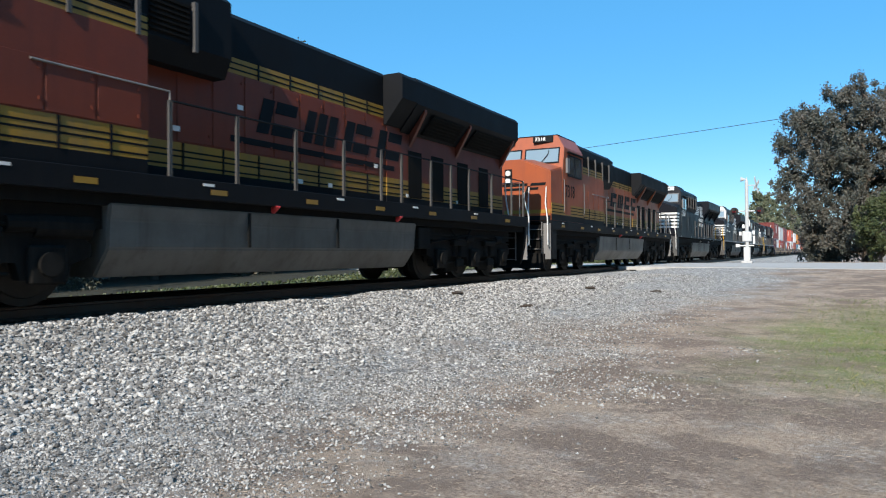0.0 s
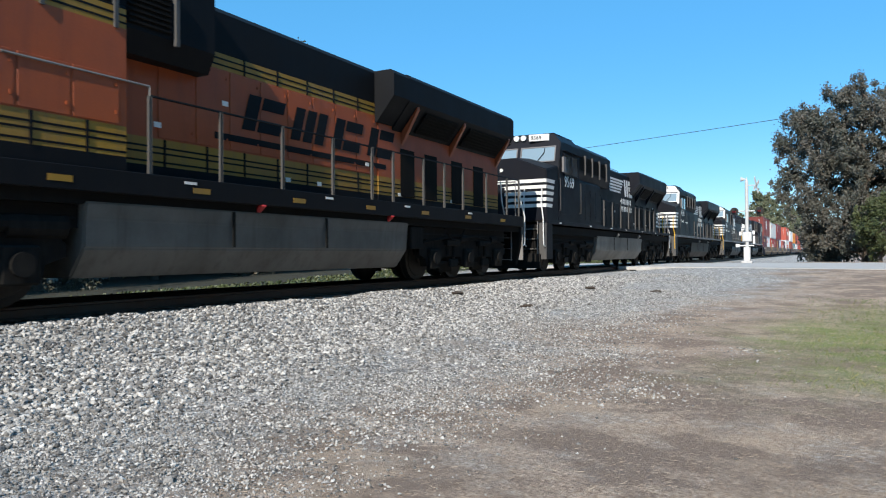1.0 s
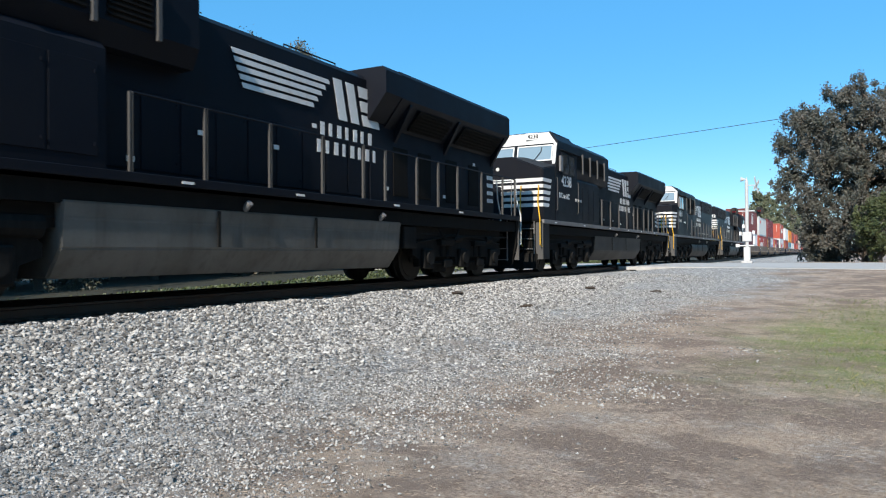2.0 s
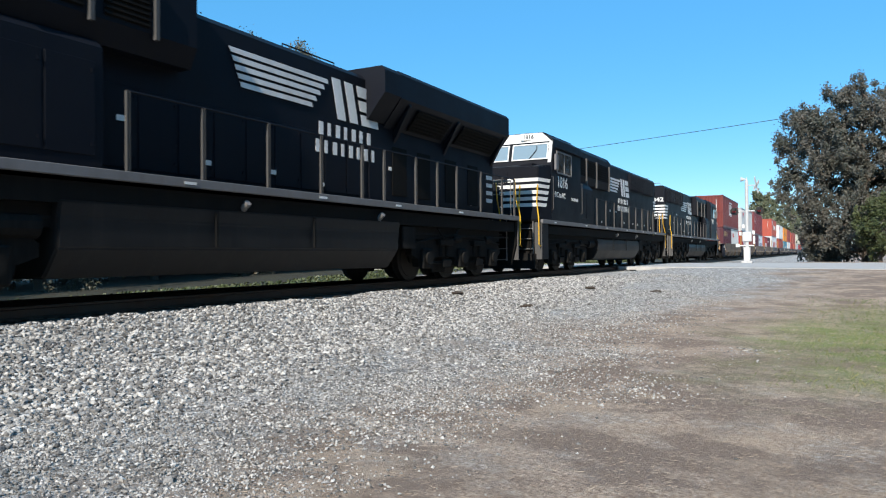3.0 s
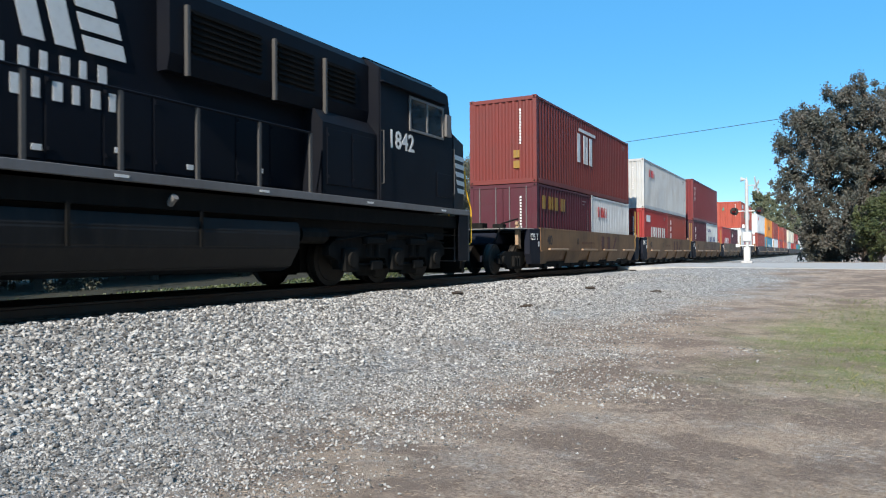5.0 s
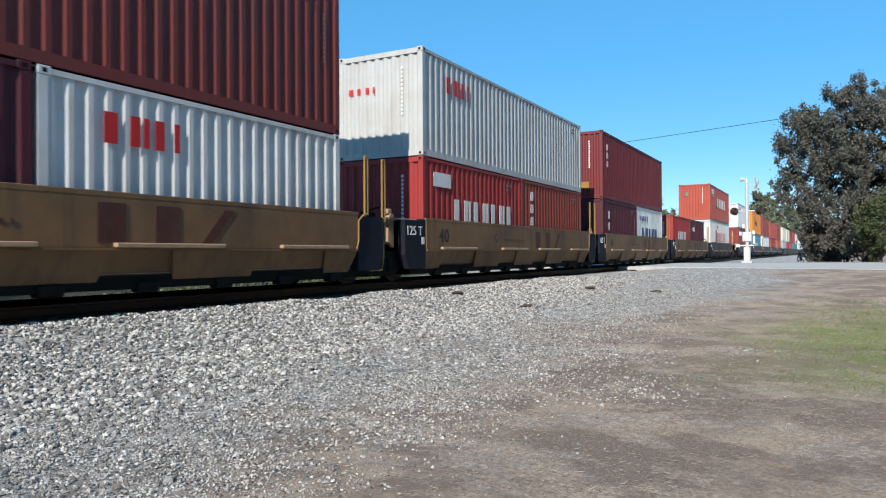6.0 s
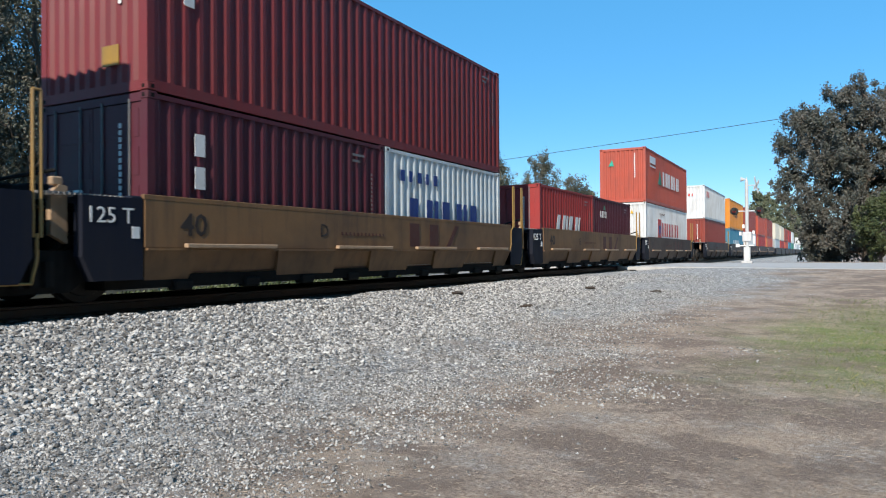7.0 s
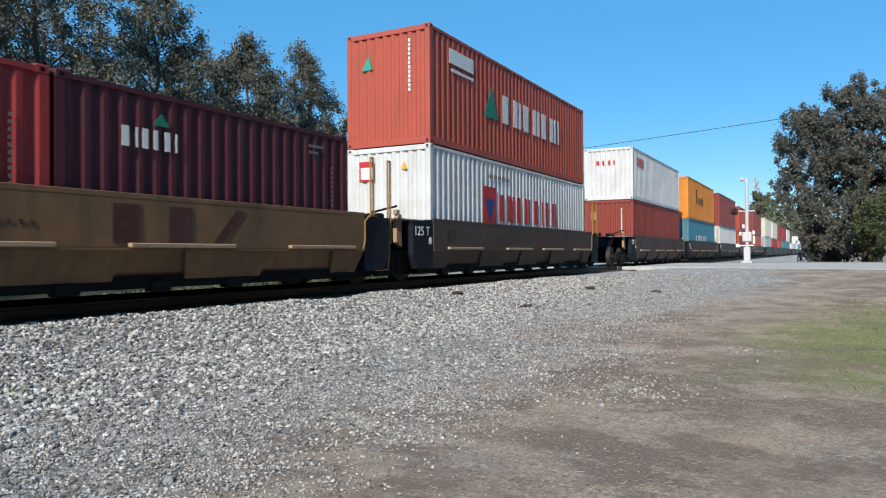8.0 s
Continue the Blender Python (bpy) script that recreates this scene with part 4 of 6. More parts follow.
    for y in posts:
        for s in (1, -1):
            handrail_post(loco, y, deck, 2.82, s * 1.46, "post_grey")
    for s in (1, -1):
        part("handrail", pipe(bmesh.new(), [(s * 1.46, posts[0], 2.82), (s * 1.46, posts[-1], 2.82)], 0.02), M[spec["body"] if spec["scheme"] == "ns" else "b_black"], loco)
        if stripes:
            part("handrail_bar", pipe(bmesh.new(), [(s * 1.46, posts[0] - 2.0, 2.95), (s * 1.46, posts[0], 2.95), (s * 1.46, posts[0], deck)], 0.018), M["rail_grey"], loco)
    # fuel tank
    bm = bmesh.new()
    prism(bm, [(-1.42, 1.10), (-1.46, 1.32), (1.46, 1.32), (1.42, 1.10), (1.40, 0.72), (1.12, 0.34), (-1.12, 0.34), (-1.40, 0.72)] if ge else
          [(-1.40, 1.20), (1.40, 1.20), (1.44, 1.0), (1.42, 0.75), (1.22, 0.42), (1.0, 0.34), (-1.0, 0.34), (-1.22, 0.42), (-1.42, 0.75), (-1.44, 1.0)], "y", tank0, tank1)
    bmesh.ops.bevel(bm, geom=list(bm.edges), offset=0.025, segments=2, affect="EDGES")
    tank = part("fuel_tank", bm, M[spec.get("tank", "tank" if ge else "tank_black")], loco, "dusty grey fuel tank" if ge else "")
    for k in (0.32, 0.62):
        y = tank0 + (tank1 - tank0) * k
        part("tank_strap", boxes((near * 1.46 - 0.01, near * 1.46 + 0.012, y, y + 0.05, 0.75, 1.3)), M["truck"], loco)
    for k in (0.40, 0.90):
        y = tank0 + (tank1 - tank0) * k
        part("filler_cap", rod(bmesh.new(), (near * 1.40, y, 1.36), (near * 1.52, y, 1.46), 0.055, 10), M["red" if stripes else "rail_grey"], loco, "red filler cap" if stripes else "")
    for zz, xx in ((1.18, 1.2), (1.10, 1.28)):
        part("air_pipe", rod(bmesh.new(), (near * xx, 0.6, zz), (near * xx, tank0, zz), 0.03), M["truck"], loco)
        part("air_pipe", rod(bmesh.new(), (near * xx, tank1, zz), (near * xx, L - 0.6, zz), 0.03), M["truck"], loco)
    pp = bmesh.new()
    pipe(pp, [(near * 1.38, tank1 + 1.8, 1.25), (near * 1.40, tank1 + 2.1, 1.0), (near * 1.40, tank1 + 2.6, 0.98), (near * 1.38, tank1 + 2.9, 1.25)], 0.02)
    part("hanging_cable", pp, M["truck"], loco)
    box_bm = boxes((min(near * 1.1, near * 1.4), max(near * 1.1, near * 1.4), tank1 + 0.2, tank1 + 0.75, 0.75, 1.25), bevel=0.02)
    part("junction_box", box_bm, M["truck"], loco)
    part("air_reservoir", rod(bmesh.new(), (near * 1.2, tank0 - 0.9, 1.0), (near * 1.2, tank0 - 0.15, 1.0), 0.17, 12), M["truck"], loco)
    # small placards, dividers on the yellow band, horn and antenna on the roof
    prng = random.Random(int(spec["number"]))
    hx = 1.018 if ge else 0.966
    for i in range(9):
        y = 7.2 + i * 1.35 + prng.uniform(-0.3, 0.3)
        z = prng.choice((1.95, 2.05, 2.5, 3.05))
        shared("placard", "placard", lambda: boxes((-0.003, 0.003, 0, 0.13, 0, 0.08)), M["white"], loco, pose(near * (hx + 0.012), y, z))
    for i in range(6):
        y = 1.2 + i * 3.1 + prng.uniform(-0.4, 0.4)
        shared("placard_low", "placard", lambda: boxes((-0.003, 0.003, 0, 0.22, 0, 0.04)), M["white"], loco, pose(near * 1.536, y, deck - 0.09))
    if stripes:
        for i in range(15):
            y = (cab1 + 0.25 + i * 0.72) if i < 4 else 6.7 + (i - 4) * 0.82
            x = near * (1.448 if y < 6.5 else 1.008)
            for z0, z1 in ((1.94, 2.34), (3.64, 3.90)):
                if z0 > 3 and y < 6.5:
                    continue
                shared(("divider", z1 - z0), "divider", lambda: boxes((-0.006, 0.006, 0, 0.035, 0, z1 - z0)), M["b_black"], loco, pose(x, y, z0))
    part("antenna_dome", rod(bmesh.new(), (0.5, cab0 + 1.2, zr + 0.03), (0.5, cab0 + 1.2, zr + 0.16), 0.14, 14, 0.06), M["sill_grey"], loco)
    hn = bmesh.new()
    for dx in (-0.12, 0.0, 0.12):
        rod(hn, (dx, 8.6, 4.78), (dx, 8.1 - abs(dx), 4.80), 0.02, 8, 0.07)
    rod(hn, (-0.14, 8.6, 4.78), (0.14, 8.6, 4.78), 0.025, 8)
    rod(hn, (0, 8.6, 4.5), (0, 8.6, 4.79), 0.025, 8)
    part("horn", hn, M["under"], loco)
    for y in (cab0 + 0.05, cab1 - 0.05):
        part("grab_iron", pipe(bmesh.new(), [(near * 1.5, y, 2.1), (near * 1.56, y, 2.1), (near * 1.56, y, 3.2), (near * 1.5, y, 3.2)], 0.013), M["post_grey"] if not stripes else M["rail_grey"], loco)
    tr0, tr1 = (3.35, 17.0) if ge else (3.2, 16.4)
    loco_truck(loco, tr0, 1.85 if ge else 1.7, 0.53)
    loco_truck(loco, tr1, 1.85 if ge else 1.7, 0.53)
    marks(loco, spec, near, cab0, cab1, L)
    return loco


def marks(loco, spec, near, cab0, cab1, L):
    side = "R" if near > 0 else "L"
    ge = spec["make"] == "ge"
    if spec["scheme"] == "bnsf":
        dark = M["b_black"]
        letters("road_number", spec["number"], 0.62, loco, side, near * 1.505, cab0 + 0.3, 2.62, dark, "dark road number on the cab side", 0.85, 0.006)
        x = near * 1.018
        # company mark: four leaning slabs over a long wedge
        for i in range(4):
            a = 9.1 + i * 1.22
            blocks("lettering_bar", [(0, 0.30, 0, 0.62), (0.36, 0.92, 0.40, 0.62), (0.36, 0.92, 0.0, 0.22)] if i != 1 else [(0, 0.26, 0, 0.62), (0.34, 0.60, 0, 0.62), (0.68, 0.94, 0, 0.62)],
                   loco, side, x, a, 2.74, dark, "", 0.3)
        blocks("wedge_mark", [(0, 5.0, 0, 0.11)], loco, side, x, 8.5, 2.50, dark, "long dark wedge under the lettering")
        # lamp niche and emblem on the nose
        part("lamp_niche", boxes((-0.16, 0.12, -0.014, 0.004, 2.98, 3.52), bevel=0.005), dark, loco, "dark niche round the headlights")
        blocks("nose_emblem", [(-0.6, 0.5, 0.14, 0.23), (-0.4, 0.45, 0.0, 0.08), (0.62, 1.15, 0.14, 0.23), (0.58, 0.95, 0.0, 0.08), (0.52, 0.64, -0.14, 0.13)], loco, "F", 0.1, -0.012, 2.78, dark, "", 0.4)
        part("nose_band", boxes((-1.49, 1.49, -0.012, 0.0, 1.98, 2.10)), M["yellow"], loco, "yellow band round the nose")
        part("nose_skirt", boxes((-1.49, 1.49, -0.012, 0.0, deck_z(), 1.90)), dark, loco)
        bm = boxes((min(near * 1.50, near * 1.512), max(near * 1.50, near * 1.512), 0.05, cab1, 1.96, 2.34))
        part("cab_band", bm, M["yellow"], loco, "yellow band with thin dark lines")
        for z in (2.02, 2.13, 2.24):
            part("stripe", boxes((min(near * 1.512, near * 1.516), max(near * 1.512, near * 1.516), 0.05, cab1, z, z + 0.03)), dark, loco)
        part("cab_skirt", boxes((min(near * 1.50, near * 1.514), max(near * 1.50, near * 1.514), 0.05, cab1, 1.75, 1.955)), dark, loco)
        part("roof_front", boxes((-1.1, 1.1, cab0 + 0.285, cab0 + 0.30, 4.40, 4.60)), M["orange"], loco)
        return
    wh = M["white"]
    rear = spec.get("rear_first")
    letters("road_number", spec["number"], 0.54, loco, side, near * 1.505, *( (cab0 + 0.62 if near > 0 else cab1 - 0.3), ), 2.98 if ge else 2.90, wh, "white road number on the cab side", 1.0, 0.008)
    # bands round the nose
    zs = [2.98 - i * 0.205 for i in range(5)]
    for z in zs:
        part("nose_stripe", boxes((-1.49 if ge else -1.36, 1.49 if ge else 1.36, -0.010, 0.002, z, z + 0.115)), wh, loco)
        if ge:
            part("side_stripe", prism(bmesh.new(), [(0.0, z), (0.75 - (3 - z) * 0.3, z), (0.82 - (3 - z) * 0.3, z + 0.115), (0.0, z + 0.115)], "x", near * 1.500, near * 1.506), wh, loco)
        else:
            o = part("side_stripe", prism(bmesh.new(), [(0.0, z), (0.75 - (3 - z) * 0.3, z), (0.82 - (3 - z) * 0.3, z + 0.115), (0.0, z + 0.115)], "x", 0.0, 0.008), wh, loco)
            o.matrix_basis = Matrix.Translation((near * 1.364, 0.0, 0)) @ Matrix.Rotation(-near * math.atan2(0.14, 0.85), 4, "Z") @ Matrix.Diagonal((near, 1, 1, 1))
    part("nose_emblem", prism(bmesh.new(), [(-0.34, 2.1), (-0.24, 2.45), (-0.42, 2.62), (-0.22, 2.9), (0.02, 2.86), (0.0, 2.6), (0.12, 2.3), (-0.05, 2.1)], "y", -0.026, -0.012), M["ns_black"], loco, "dark emblem on the white bands")
    if not ge:
        for z in (3.08, 2.6):
            part("nose_handle", pipe(bmesh.new(), [(-0.55, 0.0, z), (-0.55, -0.07, z), (0.15, -0.07, z), (0.15, 0.0, z)], 0.014), M["rail_grey"], loco)
        part("nose_locker", boxes((-0.7, 0.3, -0.012, 0.005, 2.98, 3.34), bevel=0.005), M["ns_black"], loco)
        part("nose_box", prism(bmesh.new(), [(0.55, 3.30), (1.05, 3.30), (1.05, 3.62), (0.55, 3.55)], "y", 0.25, 0.8), M["ns_black"], loco)
    if spec.get("white_top"):
        part("white_brow", prism(bmesh.new(), [(-1.46, 4.42), (-1.2 if ge else -1.12, 4.80 if ge else 4.73), (1.2 if ge else 1.12, 4.80 if ge else 4.73), (1.46, 4.42)], "y", cab0 + 0.20, cab0 + 0.225), wh, loco)
        for s in (1, -1):
            o = part("white_pillar", boxes((min(s * 1.37, s * 1.48), max(s * 1.37, s * 1.48), -0.012, 0.004, -0.16, 0.60)), wh, loco)
            o.matrix_basis = Matrix.Translation((0, cab0 + 0.28 * 0.36 / 1.1 - 0.004, 3.84)) @ Matrix.Rotation(-math.atan2(0.28, 1.1), 4, "X")
    # hood mark: five leaning bars and a pair of slabs, with two lines of plain lettering bars beneath
    x = near * 1.018 if ge else near * 0.968
    y0 = 9.2
    flip = near < 0
    at = (lambda u: y0 + u) if not flip else (lambda u: y0 + 4.9 - u)
    for i in range(5):
        blocks("mark_bar", [(0.06 * i, 2.6 - 0.12 * i, 0, 0.085)], loco, side, x, at(0.0), 3.98 - i * 0.135, M["white"], "", -0.4)
    for u, w in ((2.9, 0.28), (3.32, 0.28), (3.74, 0.62)):
        blocks("mark_slab", [(0, w, 0, 0.8)] if w < 0.4 else [(0, w, 0, 0.22), (0, w, 0.29, 0.51), (0, w, 0.58, 0.8)], loco, side, x, at(u), 3.34, M["white"], "", -0.25)
    if spec.get("wordmark", True):
        bm_rows = word_bars([0.22] * 7, 0.05, 0.25)
        blocks("lettering_bar", bm_rows, loco, side, x, at(2.3), 2.96, M["white"])
        blocks("lettering_bar", word_bars([0.22] * 8, 0.05, 0.25), loco, side, x, at(2.2), 2.61, M["white"])
    if spec.get("dc"):
        letters("cab_lettering", "DC to AC", 0.26, loco, side, near * 1.505, cab0 + 0.35, 2.55, wh, "", 1.0, 0.003)
        blocks("lettering_bar", word_bars([0.1] * 6, 0.03, 0.10), loco, side, near * 1.505, cab0 + 2.15, 2.52, wh)
    if ge:
        for i in range(4):
            part("rear_stripe", boxes((min(near * 1.02, near * 1.026), max(near * 1.02, near * 1.026), 19.1, 19.5, 2.1 + i * 0.22, 2.21 + i * 0.22)), wh, loco)
    else:
        yr = L - spec.get("hood_end", 0.45)
        for i, z in enumerate((3.42, 3.24, 3.06, 2.88, 2.70)):
            part("rear_stripe", boxes((-0.94, 0.94, yr, yr + 0.008, z, z + 0.105)), wh, loco)
            part("rear_side_stripe", boxes((min(near * 0.95, near * 0.972), max(near * 0.95, near * 0.972), yr - (0.95 if rear else 0.5) + i * 0.08, yr, z, z + 0.105)), wh, loco)
        part("rear_emblem", prism(bmesh.new(), [(0.42, 2.9), (0.30, 3.1), (0.4, 3.3), (0.2, 3.45), (0.05, 3.36), (0.12, 3.1), (-0.05, 2.9)], "y", yr + 0.010, yr + 0.02), M["ns_black"], loco)
        o = letters("road_number", spec["number"], 0.34, loco, "F", 0, 0, 0, wh, "", 1.35, 0.009)
        o.matrix_basis = Matrix.Translation((0.02, yr + 0.012, 3.74)) @ Matrix.Rotation(math.pi, 4, "Z") @ place("F", 0, 0, 0)


def deck_z():
    return 1.745


# ---- containers ----
BOX_MATS = {}


def box_paint(col):
    if col not in BOX_MATS:
        BOX_MATS[col] = paint("container_paint", col, 0.5, amount=0.34, dirt=(0.30, 0.235, 0.18) if min(col) > 0.4 else tuple(0.35 * c + 0.03 for c in col))
    return BOX_MATS[col]


def wave(bm, length, z0, z1, pitch, depth, put, mi=0):
    """A corrugated sheet: trapezoid waves along u, set by put(u, d, z)."""
    n = max(1, round(length / pitch))
    p = length / n
    prof = []
    for i in range(n):
        u = i * p
        prof += [(u, 0), (u + 0.26 * p, 0), (u + 0.50 * p, -depth), (u + 0.76 * p, -depth)]
    prof.append((length, 0))
    lo = [bm.verts.new(put(u, d, z0)) for u, d in prof]
    hi = [bm.verts.new(put(u, d, z1)) for u, d in prof]
    for i in range(len(prof) - 1):
        f = bm.faces.new((lo[i], lo[i + 1], hi[i + 1], hi[i]))
        f.material_index = mi


def container(length, h, col, label, doors=False, detail=True):
    """A steel box: corner posts, rails, corrugated walls, doors with rods, castings. y runs along it from its near end, z from its base."""
    c = thing("shipping_container", label, "container", "containers on the train")
    m = box_paint(col)
    L, W = length, 1.219
    key = (length, h, col)

    def frame_mesh():
        bm = bmesh.new()
        for sx in (-1, 1):
            a, b = sorted((sx * W, sx * (W - 0.13)))
            for y0, y1 in ((0.0, 0.13), (L - 0.13, L)):
                box(bm, a, b, y0, y1, 0.12, h - 0.12)
            a, b = sorted((sx * W, sx * (W - 0.06)))
            box(bm, a, b, 0.13, L - 0.13, 0.0, 0.16)
            box(bm, a, b, 0.13, L - 0.13, h - 0.10, h - 0.03)
        for y0, y1 in ((0.0, 0.09), (L - 0.09, L)):
            box(bm, -W + 0.13, W - 0.13, y0, y1, 0.0, 0.15)
            box(bm, -W + 0.13, W - 0.13, y0, y1, h - 0.14, h - 0.02)
        return bm

    def side_mesh():
        bm = bmesh.new()
        wave(bm, L - 0.26, 0.16, h - 0.10, 0.279, 0.036, lambda u, d, z: (W - 0.008 + d, 0.13 + u, z))
        return bm

    def end_mesh():
        bm = bmesh.new()
        wave(bm, 2 * W - 0.26, 0.15, h - 0.14, 0.25, 0.045, lambda u, d, z: (-W + 0.13 + u, 0.012 - d, z))
        return bm

    def roof_mesh():
        bm = bmesh.new()
        box(bm, -W + 0.02, W - 0.02, 0.1, L - 0.1, h - 0.05, h - 0.025)
        n = int(L / 0.21)
        for i in range(n):
            y = 0.2 + i * (L - 0.4) / n
            box(bm, -W + 0.14, W - 0.14, y, y + 0.1, h - 0.025, h - 0.008)
        return bm

    def floor_mesh():
        return boxes((-W + 0.06, W - 0.06, 0.09, L - 0.09, 0.06, 0.14))

    I = Matrix.Identity(4)
    shared(key + ("f",), "frame", frame_mesh, m, c, I)
    shared(key + ("s",), "side_wall", side_mesh, m, c, I)
    shared(key + ("s",), "side_wall", side_mesh, m, c, pose(0, L, 0, 0, 0, 180))
    shared(key + ("r",), "roof", roof_mesh, m, c, I)
    shared(key + ("b",), "floor", floor_mesh, M["under"], c, I)
    if doors:
        def door_mesh():
            bm = boxes((-W + 0.13, -0.01, 0.02, 0.06, 0.16, h - 0.15))
            for z in (0.3, 0.85, 1.4, 1.95):
                box(bm, -W + 0.2, -0.06, 0.012, 0.02, z, z + 0.40)
            return bm
        for s in (1, -1):
            d = shared(key + ("d", s), "door", door_mesh if s > 0 else lambda: boxes((0.01, W - 0.13, 0.02, 0.06, 0.16, h - 0.15), *[(0.06, W - 0.2, 0.012, 0.02, z, z + 0.4) for z in (0.3, 0.85, 1.4, 1.95)]), m, c, I)
            for x in (0.25, 0.85):
                shared(("rod", h), "locking_rod", lambda: rod(boxes((0.0, 0.28, -0.03, -0.015, 1.0, 1.03)), (0, -0.01, 0.1), (0, -0.01, h - 0.1), 0.018), M["sill_grey"], d, pose(s * x, 0.0, 0))
    else:
        shared(key + ("e",), "end_wall", end_mesh, m, c, I)
    shared(key + ("e",), "end_wall", end_mesh, m, c, pose(0, L, 0, 0, 0, 180))
    if detail:
        for sx in (-1, 1):
            for y in (0, L):
                for z in (0, h - 0.118):
                    def cast():
                        bm = boxes((-0.084, 0.084, -0.092, 0.092, 0, 0.118), bevel=0.012)
                        for s in (1, -1):
                            box(bm, s * 0.0842 - 0.001, s * 0.0842 + 0.001, -0.03, 0.03, 0.03, 0.085, mi=1)
                            box(bm, -0.03, 0.03, s * 0.0922 - 0.001, s * 0.0922 + 0.001, 0.03, 0.085, mi=1)
                        return bm
                    shared(("cast", col), "corner_casting", cast, [m, M["under"]], c, pose(sx * (W - 0.08), y + (0.088 if y == 0 else -0.088), z))
    return c


def id_bars(c, L, h, W=1.22):
    """The small lines of lettering that every box carries."""
    blocks("lettering_bar", [(0, 0.045, -i * 0.09 + 0.05, -i * 0.09 + 0.10) for i in range(11)], c, "R", W, L - 0.50, h - 0.75, M["sill_grey"])
    blocks("lettering_bar", [(0, 0.40, 0, 0.05), (0, 0.26, -0.12, -0.07)], c, "R", W, L - 1.15, h - 0.35, M["sill_grey"])
    blocks("lettering_bar", [(0, 0.06, -i * 0.10, -i * 0.10 + 0.07) for i in range(12)], c, "F", 0.62, -0.006, h - 0.5, M["white"])


# ---- well cars ----
def well_car(label, letter="", paint_key="ttx"):
    """One unit of an articulated well car: y runs from the near end of the well; 12.5 m of well, an end platform at each end."""
    w = thing("well_car", label, "rail wagon", "well cars of the train")
    T = M[paint_key]

    def side():
        bm = bmesh.new()
        box(bm, 1.36, 1.42, -0.10, 12.62, 0.74, 1.40)
        box(bm, 1.35, 1.424, -0.12, 12.64, 1.395, 1.47, bevel=0.008)
        for y0, y1 in ((-0.1, 0.9), (2.6, 4.4), (5.4, 7.1), (8.1, 9.9), (11.6, 12.62)):
            v = [bm.verts.new(p) for p in ((1.40, y0, 0.70), (1.40, y1, 0.70), (1.22, y1 - 0.14, 0.20), (1.22, y0 + 0.14, 0.20),
                                           (1.30, y0, 0.70), (1.30, y1, 0.70), (1.16, y1 - 0.14, 0.20), (1.16, y0 + 0.14, 0.20))]
            q = [bm.faces.new([v[i] for i in f]) for f in ((0, 1, 2, 3), (7, 6, 5, 4), (0, 4, 5, 1), (3, 2, 6, 7), (0, 3, 7, 4), (1, 5, 6, 2))]
            bmesh.ops.recalc_face_normals(bm, faces=q)
        v = [bm.verts.new((x, y, z)) for y in (-0.1, 12.62) for x, z in ((1.37, 0.74), (1.20, 0.34), (1.16, 0.34), (1.30, 0.74))]
        q = [bm.faces.new([v[i] for i in f]) for f in ((0, 1, 5, 4), (1, 2, 6, 5), (2, 3, 7, 6), (3, 0, 4, 7), (0, 3, 2, 1), (4, 5, 6, 7))]
        bmesh.ops.recalc_face_normals(bm, faces=q)
        return bm

    def ledge():
        return boxes((1.36, 1.45, -0.08, 12.6, 0.70, 0.735))

    def lug():
        return boxes((1.12, 1.31, 0.0, 0.34, 0.12, 0.27), bevel=0.02)

    for i in range(9):
        shared("wlug", "floor_lug", lug, M["truck"], w, pose(0, 0.5 + i * 1.42, 0))

    def bar():
        return boxes((1.43, 1.52, 0.0, 1.9, 0.735, 0.80), bevel=0.012)

    for s in (1, -1):
        m = Matrix.Identity(4) if s > 0 else pose(0, 12.52, 0, 0, 0, 180)
        shared("wside" + paint_key, "well_side", side, T, w, m, "dusty yellow-brown side plate" if paint_key == "ttx" else "dirty dark brown side plate")
        shared("wledge" + paint_key, "ledge", ledge, T, w, m)
    for y in (0.55, 4.15, 7.1, 10.3):
        shared("wbar", "guard_bar", bar, M["ttx_light"], w, pose(0, y, 0), "pale guard bar on the side")
    shared("wfloor", "well_floor", lambda: boxes((-1.25, 1.25, -0.6, 13.1, 0.17, 0.355)), M["under"], w, Matrix.Identity(4))

    def end(near_end):
        bm = bmesh.new()
        box(bm, -1.40, 1.40, -0.32, -0.12, 0.30, 1.44, bevel=0.02)
        prism(bm, [(-0.12, 0.30), (-0.12, 1.40), (-1.02, 1.40), (-1.02, 0.62), (-0.86, 0.30)], "x", 1.22, 1.40)
        prism(bm, [(-0.12, 0.30), (-0.12, 1.40), (-1.02, 1.40), (-1.02, 0.62), (-0.86, 0.30)], "x", -1.40, -1.22)
        box(bm, -1.40, 1.40, -1.02, -0.30, 1.30, 1.38)
        box(bm, -0.45, 0.45, -1.5, -0.3, 0.92, 1.28, bevel=0.04)
        return bm
    shared("wend", "end_sill", lambda: end(True), M["navy"], w, Matrix.Identity(4), "dark navy end platform")
    shared("wend", "end_sill", lambda: end(True), M["navy"], w, pose(0, 12.52, 0, 0, 0, 180), "dark navy end platform")
    # platform fittings: grating, brackets, brake gear
    shared("wgrate", "grating", lambda: boxes(*[(-1.3, 1.3, -1.5 + i * 0.08, -1.46 + i * 0.08, 1.40, 1.43) for i in range(16)]), M["rail_grey"], w, Matrix.Identity(4))

